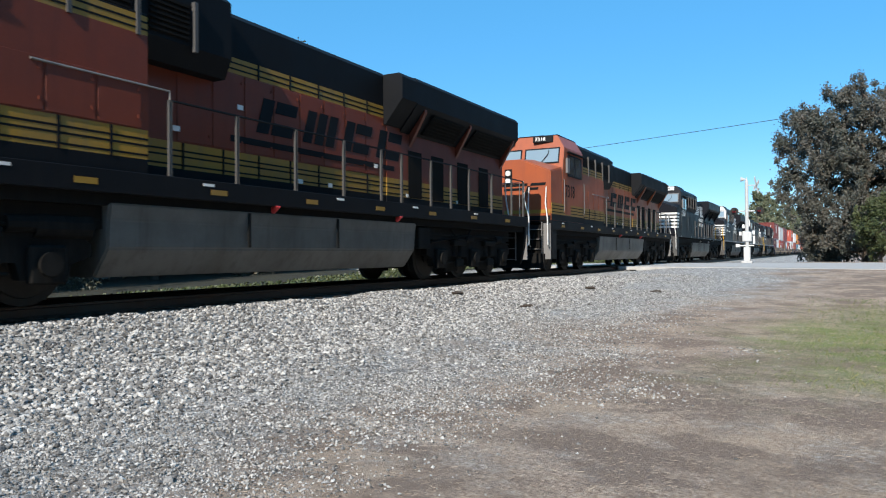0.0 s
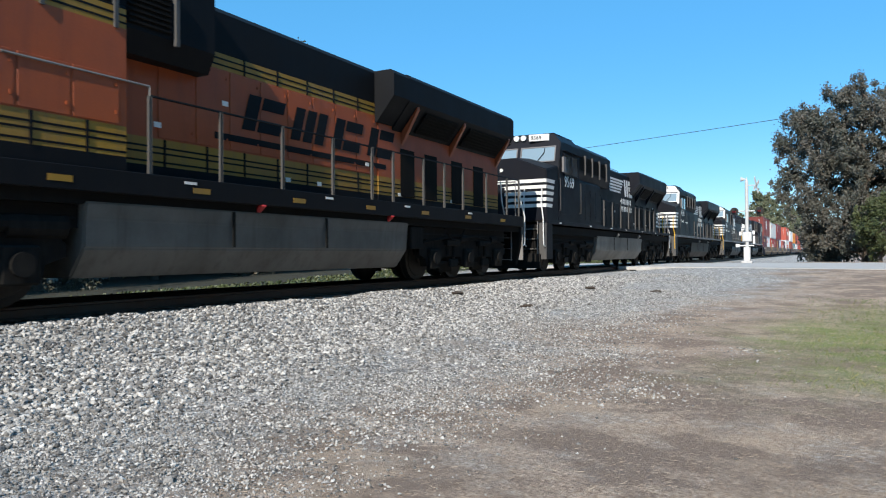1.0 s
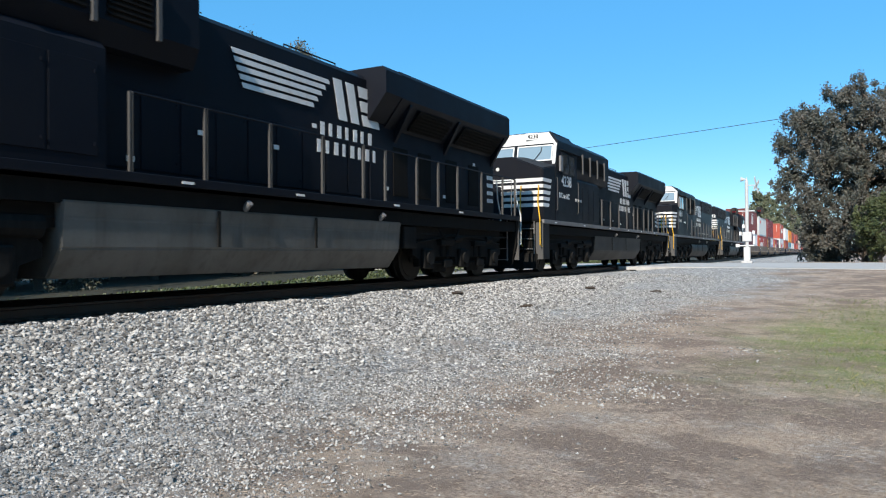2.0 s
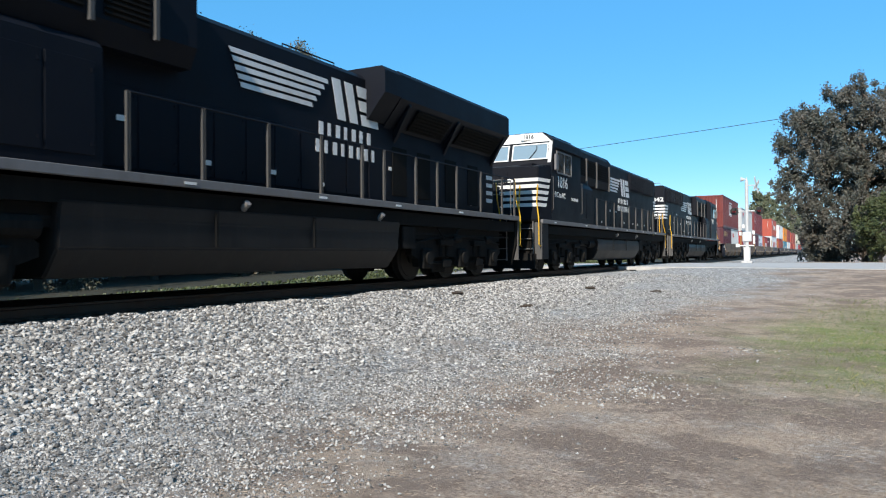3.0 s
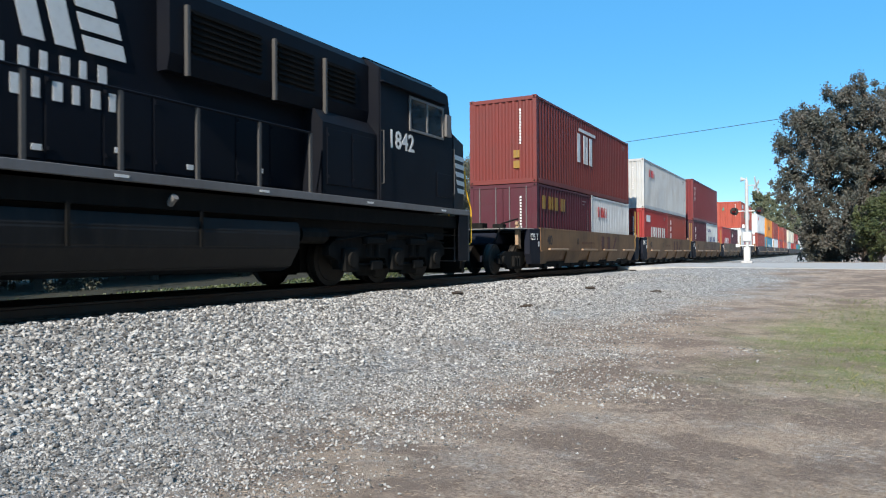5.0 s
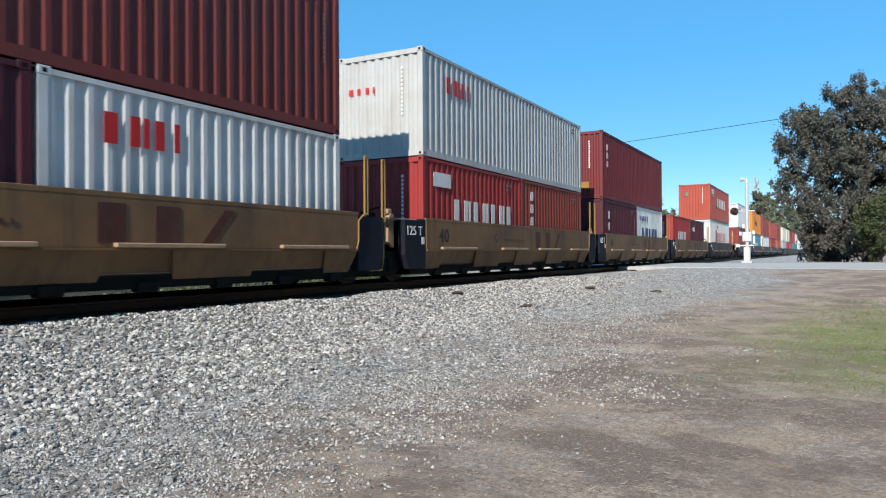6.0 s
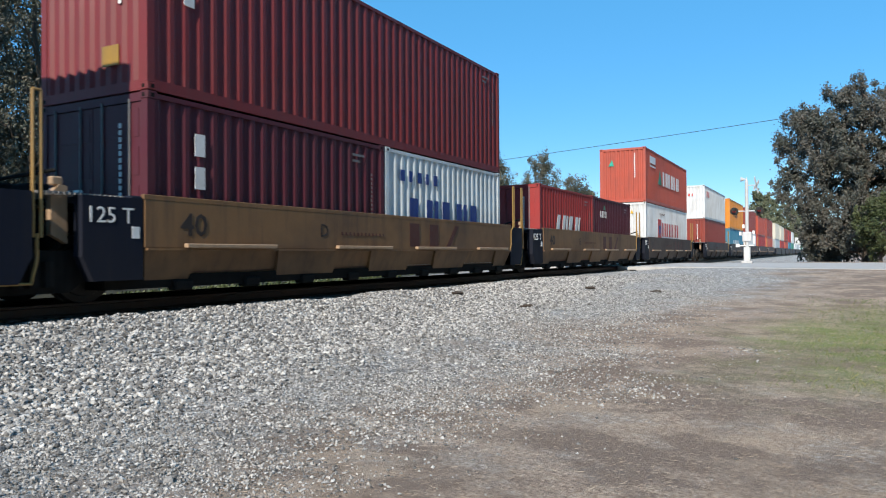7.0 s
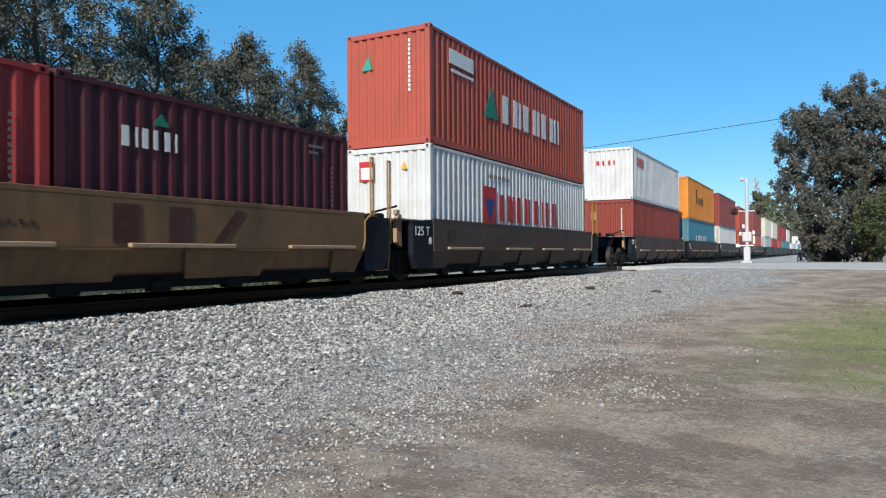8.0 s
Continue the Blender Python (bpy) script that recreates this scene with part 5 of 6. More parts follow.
    def bracket():
        bm = bmesh.new()
        prism(bm, [(-1.24, 0.90), (-1.02, 0.78), (-1.02, 1.52), (-1.12, 1.54), (-1.24, 1.42)], "x", 1.0, 1.10)
        box(bm, 0.98, 1.08, -1.22, -1.06, 1.52, 1.64, bevel=0.02)
        return bm
    shared("wbrk", "bracket", bracket, M["ttx_light"], w, Matrix.Identity(4), "yellow bracket on the platform")
    shared("wgear", "brake_gear", lambda: pipe(boxes((-0.6, -0.1, -1.3, -0.9, 1.43, 1.62), (0.2, 0.55, -1.2, -0.9, 1.43, 1.58), bevel=0.02), [(1.05, -1.15, 1.72), (0.75, -1.75, 1.55), (0.7, -2.0, 1.1), (0.5, -2.1, 0.8)], 0.025), M["truck"], w, Matrix.Identity(4))

    def rails():
        bm = bmesh.new()
        for y in (12.98, 13.62):
            for d in (-0.05, 0.05):
                rod(bm, (1.36, y + d, 0.85), (1.36, y + d, 2.62), 0.022)
            rod(bm, (1.36, y - 0.05, 2.62), (1.36, y + 0.05, 2.62), 0.022)
        pipe(bm, [(1.36, 12.98, 0.9), (1.36, 12.98, 0.55), (1.36, 13.12, 0.30), (1.36, 13.55, 0.30), (1.36, 13.62, 0.6), (1.36, 13.62, 0.9)], 0.02)
        pipe(bm, [(1.42, 12.56, 0.72), (1.43, 12.62, 0.9), (1.43, 12.62, 1.3), (1.42, 12.8, 1.42), (1.38, 12.98, 1.45)], 0.018)
        return bm
    shared("wrail", "grab_rail", rails, M["dull_yellow"], w, Matrix.Identity(4), "tall dusty yellow grab rails")
    shared("wlad", "ladder", lambda: boxes(*[(1.30, 1.36, 12.98, 13.62, 0.62 + i * 0.30, 0.65 + i * 0.30) for i in range(3)]), M["truck"], w, Matrix.Identity(4))
    # truck under the joint
    def truck_side():
        bm = bmesh.new()
        prism(bm, [(-1.12, 0.58), (-1.12, 0.32), (-0.72, 0.32), (-0.5, 0.16), (0.5, 0.16), (0.72, 0.32), (1.12, 0.32), (1.12, 0.58), (0.7, 0.70), (-0.7, 0.70)], "x", 0.98, 1.10)
        for k in (-0.9, 0.9):
            rod(bm, (1.1, k, 0.45), (1.16, k, 0.45), 0.12, 12)
        for d in (-0.2, 0.0, 0.2):
            rod(bm, (1.12, d, 0.24), (1.12, d, 0.56), 0.075, 8)
        return bm
    for yt in (-1.5,):
        for s in (1, -1):
            shared("wtruck", "truck_frame", truck_side, M["truck"], w, pose(0, yt, 0, 0, 0, 0 if s > 0 else 180))
            for k in (-0.9, 0.9):
                shared("ww", "wheel", lambda: wheel_mesh(0.46, 0.13), M["wheel"], w, pose(0.76 * s, yt + k, 0.46, 0, 0, 0 if s > 0 else 180))
    # marking
    blocks("car_mark", [(0.18, 0.60, 0, 0.52), (1.08, 1.50, 0, 0.52)], w, "R", 1.424, 6.7, 0.80, M["oxide"], "brown company mark on the side plate")
    blocks("car_mark", [(0, 0.20, 0, 0.52)], w, "R", 1.424, 8.6, 0.80, M["oxide"], "", 0.9)
    letters("capacity_number", "40", 0.46, w, "R", 1.424, 0.50, 0.92, M["bar_dark"], "dark number on the side plate", 1.1, 0.006)
    letters("capacity_number", "125 T", 0.30, w, "R", 1.404, -0.98, 1.06, M["white"], "white number on the navy end")
    part("card", boxes((1.401, 1.408, -0.30, -0.18, 0.86, 1.02)), M["white"], w)
    if letter:
        letters("unit_letter", letter, 0.34, w, "R", 1.424, 3.7, 0.96, M["bar_dark"])
    blocks("lettering_bar", word_bars([0.09] * 12, 0.04, 0.06), w, "R", 1.424, 4.35, 1.0, M["oxide"])
    return w


def far_well_car(label):
    w = thing("well_car", label, "rail wagon", "well cars of the train")
    def body():
        bm = boxes((-1.42, 1.42, -0.1, 12.6, 0.30, 0.42))
        for s in (1, -1):
            a, b = sorted((s * 1.34, s * 1.42))
            box(bm, a, b, -0.1, 12.6, 0.25, 1.42)
            a, b = sorted((s * 1.32, s * 1.46))
            box(bm, a, b, -0.1, 12.6, 1.38, 1.47)
        return bm
    shared("fw", "well_side", body, M["ttx_dark"], w, Matrix.Identity(4))
    shared("fe", "end_sill", lambda: boxes((-1.38, 1.38, -1.05, -0.1, 0.5, 1.4), (-1.38, 1.38, 12.6, 13.5, 0.5, 1.4), (-0.4, 0.4, -1.6, 14.0, 0.9, 1.2)), M["navy"], w, Matrix.Identity(4))
    for s in (1, -1):
        for k in (-0.9, 0.9):
            shared("ww", "wheel", lambda: wheel_mesh(0.46, 0.13), M["wheel"], w, pose(0.76 * s, -1.5 + k, 0.46, 0, 0, 0 if s > 0 else 180))
    return w


RED, MAROON, DARKRED, ORANGE_RED = (0.33, 0.036, 0.034), (0.085, 0.016, 0.026), (0.18, 0.028, 0.03), (0.44, 0.088, 0.055)
SALMON, PALE = (0.185, 0.038, 0.031), (0.51, 0.53, 0.53)
WHITE, CREAM, BLUE_B, ORANGE_B, BROWN = (0.66, 0.68, 0.68), (0.62, 0.58, 0.47), (0.06, 0.22, 0.32), (0.70, 0.25, 0.03), (0.26, 0.05, 0.035)
GREY_B, GREEN_B = (0.38, 0.42, 0.44), (0.05, 0.22, 0.17)
F40, F20 = 12.192, 6.058


def build_train():
    base = dict(make="ge", scheme="bnsf", body="orange", top="b_black", sill="b_black", rails="white", frame="ns_black", near=1,
                nose_label="orange nose with a slanted top")
    ns = dict(make="ge", scheme="ns", body="ns_black", top="ns_black", sill="sill_grey", rails="white", frame="white", near=1,
              nose_label="black nose with white bands")
    orange = "orange and black diesel locomotive with yellow stripes on the track"
    rides(locomotive({**base, "body": "orange_old", "number": "7318", "label": "dull red-orange and black diesel locomotive with yellow stripes"}), 0.1)
    rides(locomotive({**base, "number": "7318", "label": orange}), 22.56)
    rides(locomotive({**ns, "number": "9569", "frame": "sill_grey", "sill": "ns_black", "wordmark": True, "label": "faded black diesel locomotive with white nose stripes and white grab rails"}), 44.96)
    rides(locomotive({**ns, "number": "4238", "tank": "tank_black", "rails": "hand_yellow", "dc": True, "white_top": True, "label": "black diesel locomotive with white stripes, grey sill and yellow grab rails"}), 67.36)
    emd = {**ns, "make": "emd", "rails": "hand_yellow"}
    rides(locomotive({**emd, "number": "1816", "hood_end": 0.08, "dc": True, "white_top": True, "label": "black diesel locomotive with a white cab front and yellow grab rails"}), 89.7)
    rides(locomotive({**emd, "number": "1842", "near": -1, "rear_first": True, "label": "black diesel locomotive coupled backwards with white bands on its hood end"}), 131.15, 180.0)

    def unit(s, loads, letter="", far=False, dark=False):
        if far:
            car = far_well_car("dusty brown well car carrying containers")
        elif dark:
            car = well_car("dirty dark brown well car carrying containers", letter, "ttx_dark")
        else:
            car = well_car("dusty yellow-brown well car carrying containers", letter)
        rides(car, s - 0.1)
        for c, ds, z in loads:
            rides(c, s + ds, 0.0, z)

    B = 0.38
    # unit under the slab-marked dark red box
    a = container(F20, 2.591, MAROON, "maroon twenty-foot container with yellow lettering bars", doors=True)
    blocks("lettering_bar", word_bars([0.5, 0.5, 0.5, 0.5], 0.12, 0.45), a, "R", 1.22, 0.5, 1.75, M["yellow"])
    id_bars(a, F20, 2.591)
    b = container(F20, 2.591, WHITE, "white twenty-foot container with a red company mark")
    blocks("company_mark", word_bars([0.34, 0.34, 0.26, 0.22], 0.07, 0.42), b, "R", 1.22, 0.9, 1.75, M["red"])
    c = container(F40, 2.896, SALMON, "faded red forty-foot container with a white slab mark")
    blocks("company_mark", word_bars([0.62, 0.62, 0.62], 0.16, 1.1), c, "R", 1.22, 4.3, 1.15, M["white"])
    blocks("company_mark", [(0, 2.2, 0, 0.12)], c, "R", 1.22, 4.5, 2.35, M["white"])
    id_bars(c, F40, 2.896)
    part("sticker", boxes((0.40, 0.62, -0.008, 0.0, 0.5, 0.75)), M["yellow"], c)
    part("sticker", boxes((0.40, 0.62, -0.008, 0.0, 0.85, 1.1)), M["yellow"], c)
    unit(136.75, [(a, 0, B), (b, 6.13, B), (c, 0, B + 2.6)], "B")
    # white box over two red ones
    a = container(F20, 2.591, RED, "red twenty-foot container with white lettering bars")
    blocks("company_mark", word_bars([0.42] * 7, 0.14, 0.85), a, "R", 1.22, 1.6, 0.80, M["white"], "white lettering bars")
    id_bars(a, F20, 2.591)
    blocks("lettering_bar", [(0, 0.9, 0, 0.35)], a, "R", 1.22, 0.5, 1.9, M["white"])
    b = container(F20, 2.591, BROWN, "brown-red twenty-foot container with upright white lettering bars")
    blocks("company_mark", [(0, 0.24, -i * 0.40, -i * 0.40 + 0.28) for i in range(4)], b, "R", 1.22, 0.75, 1.95, M["white"])
    id_bars(b, F20, 2.591)
    c = container(F40, 2.591, PALE, "pale grey forty-foot container with a small red mark")
    blocks("company_mark", word_bars([0.34, 0.34, 0.26, 0.22], 0.07, 0.4), c, "R", 1.22, 1.2, 1.7, M["red"])
    blocks("company_mark", word_bars([0.2, 0.2, 0.16, 0.12], 0.05, 0.16), c, "F", -0.9, -0.006, 1.6, M["red"])
    id_bars(c, F40, 2.591)
    unit(152.2, [(a, 0, B), (b, 6.13, B), (c, 0, B + 2.6)], "C")
    # dark maroon pair and a blue-marked white box
    a = container(F20, 2.591, MAROON, "maroon twenty-foot container with upright white lettering", doors=True)
    blocks("company_mark", [(0, 0.20, -i * 0.50, -i * 0.50 + 0.34) for i in range(3)], a, "R", 1.22, 0.85, 1.75, M["white"])
    blocks("company_mark", [(0, 0.22, 0, 0.3), (0.3, 0.5, 0, 0.24), (0.58, 0.8, 0, 0.24)], a, "F", -1.0, -0.014, 1.0, M["white"])
    id_bars(a, F20, 2.591)
    b = container(F20, 2.591, (0.60, 0.66, 0.68), "white twenty-foot container with blue lettering bars")
    blocks("company_mark", word_bars([0.62] * 5, 0.16, 0.62), b, "R", 1.22, 1.0, 0.92, M["blue"], "blue lettering bars")
    blocks("company_mark", word_bars([0.3] * 5, 0.08, 0.25), b, "R", 1.22, 0.6, 1.9, M["blue"])
    c = container(F40, 2.896, DARKRED, "dark red forty-foot container with upright white lettering")
    blocks("company_mark", [(0, 0.20, -i * 0.36, -i * 0.36 + 0.26) for i in range(3)], c, "R", 1.22, 0.65, 2.1, M["white"])
    id_bars(c, F40, 2.896)
    part("sticker", boxes((0.25, 0.62, -0.008, 0.0, 0.42, 0.72)), M["yellow"], c, "yellow sticker")
    unit(167.4, [(a, 0, B), (b, 6.13, B), (c, 0, B + 2.6)], "D")
    # single level, red and maroon
    a = container(F20, 2.591, RED, "red twenty-foot container with leaning white lettering bars", doors=True)
    blocks("company_mark", word_bars([0.52, 0.62, 0.62, 0.62], 0.1, 0.62), a, "R", 1.22, 1.6, 1.0, M["white"], "", 0.25)
    id_bars(a, F20, 2.591)
    b = container(F20, 2.591, MAROON, "dark maroon twenty-foot container with a small white mark")
    blocks("company_mark", word_bars([0.18, 0.07, 0.15, 0.15, 0.15, 0.07], 0.04, 0.28), b, "R", 1.22, 0.95, 1.75, M["white"])
    part("emblem", prism(bmesh.new(), [(1.45, 2.1), (1.75, 2.1), (1.6, 2.28)], "x", 1.219, 1.226), M["green"], b)
    id_bars(b, F20, 2.591)
    unit(182.85, [(a, 0, B), (b, 6.13, B)], "E")
    # orange-red over white
    a = container(F40, 2.896, WHITE, "white forty-foot container with red lettering bars")
    blocks("company_mark", word_bars([0.5, 0.5, 0.5, 0.5], 0.14, 0.78) + [(u + 2.75, v + 2.75, p, q) for u, v, p, q in word_bars([0.55, 0.2, 0.5, 0.5], 0.14, 0.78)], a, "R", 1.22, 4.1, 1.15, M["red"], "red lettering bars")
    blocks("company_mark", [(0, 0.9, -0.15, 0.95)], a, "R", 1.22, 2.95, 1.15, M["red"])
    part("emblem", prism(bmesh.new(), [(3.1, 1.75), (3.7, 1.75), (3.55, 1.3), (3.4, 1.15), (3.25, 1.35)], "x", 1.226, 1.232), M["blue"], a)
    part("emblem", boxes((-0.85, -0.40, -0.01, 0.0, 2.05, 2.55)), M["red"], a, "small square emblem")
    part("emblem", boxes((-0.80, -0.45, -0.014, -0.01, 2.1, 2.4)), M["white"], a)
    blocks("lettering_bar", word_bars([0.1] * 10, 0.05, 0.1), a, "R", 1.22, 3.4, 2.35, M["oxide"])
    part("sticker", prism(bmesh.new(), [(0.40, 2.3), (0.56, 2.3), (0.48, 2.5)], "y", -0.01, 0.0), M["hand_yellow"], a)
    b = container(F40, 2.896, ORANGE_RED, "orange-red forty-foot container with a green triangle and white lettering bars")
    part("emblem", prism(bmesh.new(), [(3.05, 1.15), (4.0, 1.15), (3.6, 2.05)], "x", 1.219, 1.226), M["green"], b, "green triangle emblem")
    part("emblem", prism(bmesh.new(), [(-0.75, 1.95), (-0.45, 1.95), (-0.55, 2.3)], "y", -0.01, 0.0), plain_teal(), b, "small green triangle")
    blocks("company_mark", word_bars([0.68, 0.68, 0.66, 0.66, 0.66, 0.66, 0.22], 0.14, 0.82), b, "R", 1.22, 4.35, 1.15, M["white"], "white lettering bars")
    blocks("lettering_bar", [(0, 1.4, 0, 0.38), (0.1, 1.4, -0.2, -0.12)], b, "R", 1.22, 1.0, 2.15, M["white"])
    blocks("lettering_bar", [(0, 0.06, -i * 0.11, -i * 0.11 + 0.08) for i in range(12)], b, "F", 0.62, -0.006, 2.5, M["white"])
    unit(198.43, [(a, 0, B + 0.04), (b, 0, B + 2.95)], "A", dark=True)
    # second car, five units
    a = container(F40, 2.896, BROWN, "brown-red forty-foot container on a well car")
    part("sticker", boxes((-0.9, -0.55, -0.01, 0.0, 1.9, 2.3)), M["yellow"], a)
    id_bars(a, F40, 2.896)
    b = container(F40, 2.591, WHITE, "white forty-foot container with red marks on two sides")
    blocks("company_mark", word_bars([0.24, 0.24, 0.2, 0.16], 0.06, 0.2), b, "F", -0.6, -0.006, 1.75, M["red"])
    blocks("company_mark", word_bars([0.4, 0.4, 0.3, 0.24], 0.07, 0.45), b, "R", 1.22, 0.9, 1.7, M["red"])
    id_bars(b, F40, 2.591)
    unit(218.6, [(a, 0, B), (b, 0, B + 2.91)], "B", dark=True)
    a = container(F40, 2.591, BLUE_B, "blue forty-foot container with white lettering bars")
    blocks("company_mark", word_bars([0.8] * 5, 0.3, 0.7), a, "R", 1.22, 3.0, 0.8, M["white"])
    b = container(F40, 2.896, ORANGE_B, "orange forty-foot container with dark marks")
    blocks("company_mark", [(0, 0.5, 0, 1.0)] + [(u + 1.0, v + 1.0, p, q) for u, v, p, q in word_bars([0.5] * 4, 0.12, 0.5)], b, "R", 1.22, 3.2, 1.2, M["bar_dark"])
    unit(234.2, [(a, 0, B), (b, 0, B + 2.6)], "C", dark=True)
    unit(249.8, [(container(F40, 2.591, WHITE, "white forty-foot container on a well car"), 0, B), (container(F40, 2.896, BROWN, "brown-red forty-foot container on a well car"), 0, B + 2.6)], "D", dark=True)
    unit(265.3, [(container(F40, 2.591, RED, "red forty-foot container on a well car"), 0, B), (container(F40, 2.591, (0.42, 0.07, 0.04), "faded red forty-foot container on a well car"), 0, B + 2.6)], "E", dark=True)
    unit(280.9, [(container(F40, 2.591, ORANGE_RED, "orange-red forty-foot container on a well car"), 0, B), (container(F40, 2.896, BROWN, "brown-red forty-foot container on a well car"), 0, B + 2.6)], "A", dark=True)
    # cars farther back
    cols = {"white": WHITE, "red": RED, "brown-red": BROWN, "blue": BLUE_B, "maroon": MAROON, "cream": CREAM, "grey": GREY_B, "green": GREEN_B, "orange-red": ORANGE_RED}
    order = [("grey", "cream"), ("red", "cream"), ("orange-red", "brown-red"), ("blue", "red"), ("green", "white"),
             ("white", None), ("grey", None), ("white", None), ("green", None), ("white", "white")]
    rng = random.Random(5)
    s = 300.8
    for k in range(26):
        lo, up = order[k] if k < len(order) else (rng.choice(list(cols)), rng.choice(list(cols) + [None, None]))
        loads = [(container(F40, 2.591, cols[lo], lo + " forty-foot container in the far part of the train", detail=False), 0, B)]
        if up:
            loads.append((container(F40, 2.896, cols[up], up + " forty-foot container in the far part of the train", detail=False), 0, B + 2.6))
        unit(s, loads, far=True)
        s += 15.55 if (k + 1) % 5 else 19.95


def plain_teal():
    if "teal" not in M:
        M["teal"] = plain("teal_paint", (0.02, 0.36, 0.26), 0.5)
    return M["teal"]


# ---- crossing signal, wire, far side ----
def crossing_signal(x, y):
    c = thing("crossing_signal", "silver railway crossing mast with crossbuck and flashing lamps beside the road", "crossing signal")
    z0 = ground_z(x, y) - 0.02
    c.matrix_basis = pose(x, y, z0, 0, 0, 0)
    S = M["silver"]
    part("base", boxes((-0.32, 0.32, -0.32, 0.32, 0.0, 0.14), (-0.19, 0.19, -0.19, 0.19, 0.14, 1.0), bevel=0.03), S, c, "pale junction base")
    part("mast", rod(bmesh.new(), (0, 0, 0.9), (0, 0, 5.1), 0.105, 14), S, c)
    part("cap", rod(bmesh.new(), (0, 0, 5.1), (0, 0, 5.25), 0.10, 12, 0.03), S, c)
    part("finial", rod(bmesh.new(), (0, 0, 5.25), (0, 0, 5.35), 0.03, 8), S, c)
    part("bell", rod(bmesh.new(), (-0.05, 0, 5.22), (-0.34, 0, 5.25), 0.05, 12, 0.15), S, c)
    for a in (40, -40):
        o = part("crossbuck_blade", boxes((-0.6, 0.6, -0.012, 0.012, -0.11, 0.11), bevel=0.004), M["white"], c, "white crossbuck blade seen edgewise")
        o.matrix_basis = Matrix.Translation((0.55, 0.12, 4.85)) @ Matrix.Rotation(radians(78), 4, "Z") @ Matrix.Rotation(radians(a + 12), 4, "Y")
    part("crossbuck_arm", rod(bmesh.new(), (0, 0, 4.85), (0.55, 0.1, 4.85), 0.03, 8), S, c)
    part("lamp_arm", rod(bmesh.new(), (-0.85, 0, 3.25), (0.85, 0, 3.25), 0.035, 8), S, c)
    for s in (-1, 1):
        for d in (-0.25, 0.25):
            l = part("lamp", rod(bmesh.new(), (s * 0.72, 0, 3.25), (s * 0.72, d, 3.25), 0.12, 16), M["cable"], c, "black flashing lamp housing")
            part("background", rod(bmesh.new(), (s * 0.72, d * 0.6, 3.25), (s * 0.72, d * 0.64, 3.25), 0.24, 20), M["cable"], l)
            part("lens", rod(bmesh.new(), (s * 0.72, d, 3.25), (s * 0.72, d * 1.05, 3.25), 0.10, 16), M["red"], l)
            part("hood", rod(bmesh.new(), (s * 0.72, d * 0.95, 3.36), (s * 0.72, d * 1.9, 3.34), 0.12, 10, 0.10), M["cable"], l)
    part("gate_mechanism", boxes((-0.27, 0.27, -0.18, 0.18, 1.35, 1.95), bevel=0.04), S, c, "white gate mechanism box")
    part("counterweight", boxes((-0.66, -0.42, -0.05, 0.05, 1.0, 1.2), (0.34, 0.46, -0.05, 0.05, 1.2, 1.7), (-0.6, 0.4, -0.03, 0.03, 1.06, 1.14), bevel=0.02), M["white"], c)
    for dx, dz in ((-0.38, 1.85), (0.38, 1.9), (-0.2, 2.3)):
        part("fitting", boxes((dx - 0.07, dx + 0.07, -0.08, 0.08, dz - 0.12, dz + 0.12), bevel=0.02), M["white"], c)
    part("gate_arm", boxes((-0.05, 0.05, 0.25, 0.29, 1.6, 4.4)), M["red"], c, "raised gate arm with red bands")
    for i in range(3):
        part("gate_band", boxes((-0.055, 0.055, 0.24, 0.30, 1.9 + i * 0.9, 2.3 + i * 0.9)), M["white"], c)
    return c


def wire_and_poles():
    def pole(x, y, h, label, arms=True):
        t = thing("utility_pole", label, "utility pole")
        z = ground_z(x, y) - 0.3
        t.matrix_basis = pose(x, y, z)
        part("shaft", rod(bmesh.new(), (0, 0, 0), (0, 0, h + 0.3), 0.15, 12, 0.10), M["bark"], t)
        if not arms:
            return t
        part("cross_arm", boxes((-0.9, 0.9, -0.05, 0.05, h - 0.5, h - 0.38)), M["bark"], t)
        for dx in (-0.8, 0.8):
            part("insulator", rod(bmesh.new(), (dx, 0, h - 0.38), (dx, 0, h - 0.2), 0.05, 8), M["silver"], t)
        return t
    pole(-13.6, 35.0, 9.9, "plain grey timber pole beyond the track", False)
    pole(19.0, 60.0, 12.4, "grey timber utility pole among the trees")
    pole(-30.0, 60.0, 8.8, "grey timber utility pole behind the trees")
    a, b = Vector((-30.0, 60.0, 8.42)), Vector((19.0, 60.0, 11.72))
    pts = []
    for i in range(25):
        k = i / 24
        p = a.lerp(b, k)
        p.z -= 4 * 0.1 * k * (1 - k)
        pts.append(p)
    w = part("overhead_wire", pipe(bmesh.new(), pts, 0.022, 5), M["cable"], None, "single black wire sagging between two poles")
    tagged(w, category="wire")


def far_side():
    """White block for a pale shape of unknown kind, and posts, that show under the cars beyond the track."""
    b = thing("white_block", "low white block beyond the track", "barrier")
    b.matrix_basis = pose(-9.0, 29.5, ground_z(-9, 30))
    part("body", boxes((-0.3, 0.3, 0.0, 2.9, -0.1, 0.42), bevel=0.04), M["white"], b)
    for x, y in ((-7.5, 24.4), (-9.0, 40.0)):
        p = thing("marker_post", "short white post in the grass", "post", "posts beyond the track")
        p.matrix_basis = pose(x, y, ground_z(x, y))
        part("shaft", boxes((-0.06, 0.06, -0.06, 0.06, -0.1, 0.6), bevel=0.01), M["white"], p)


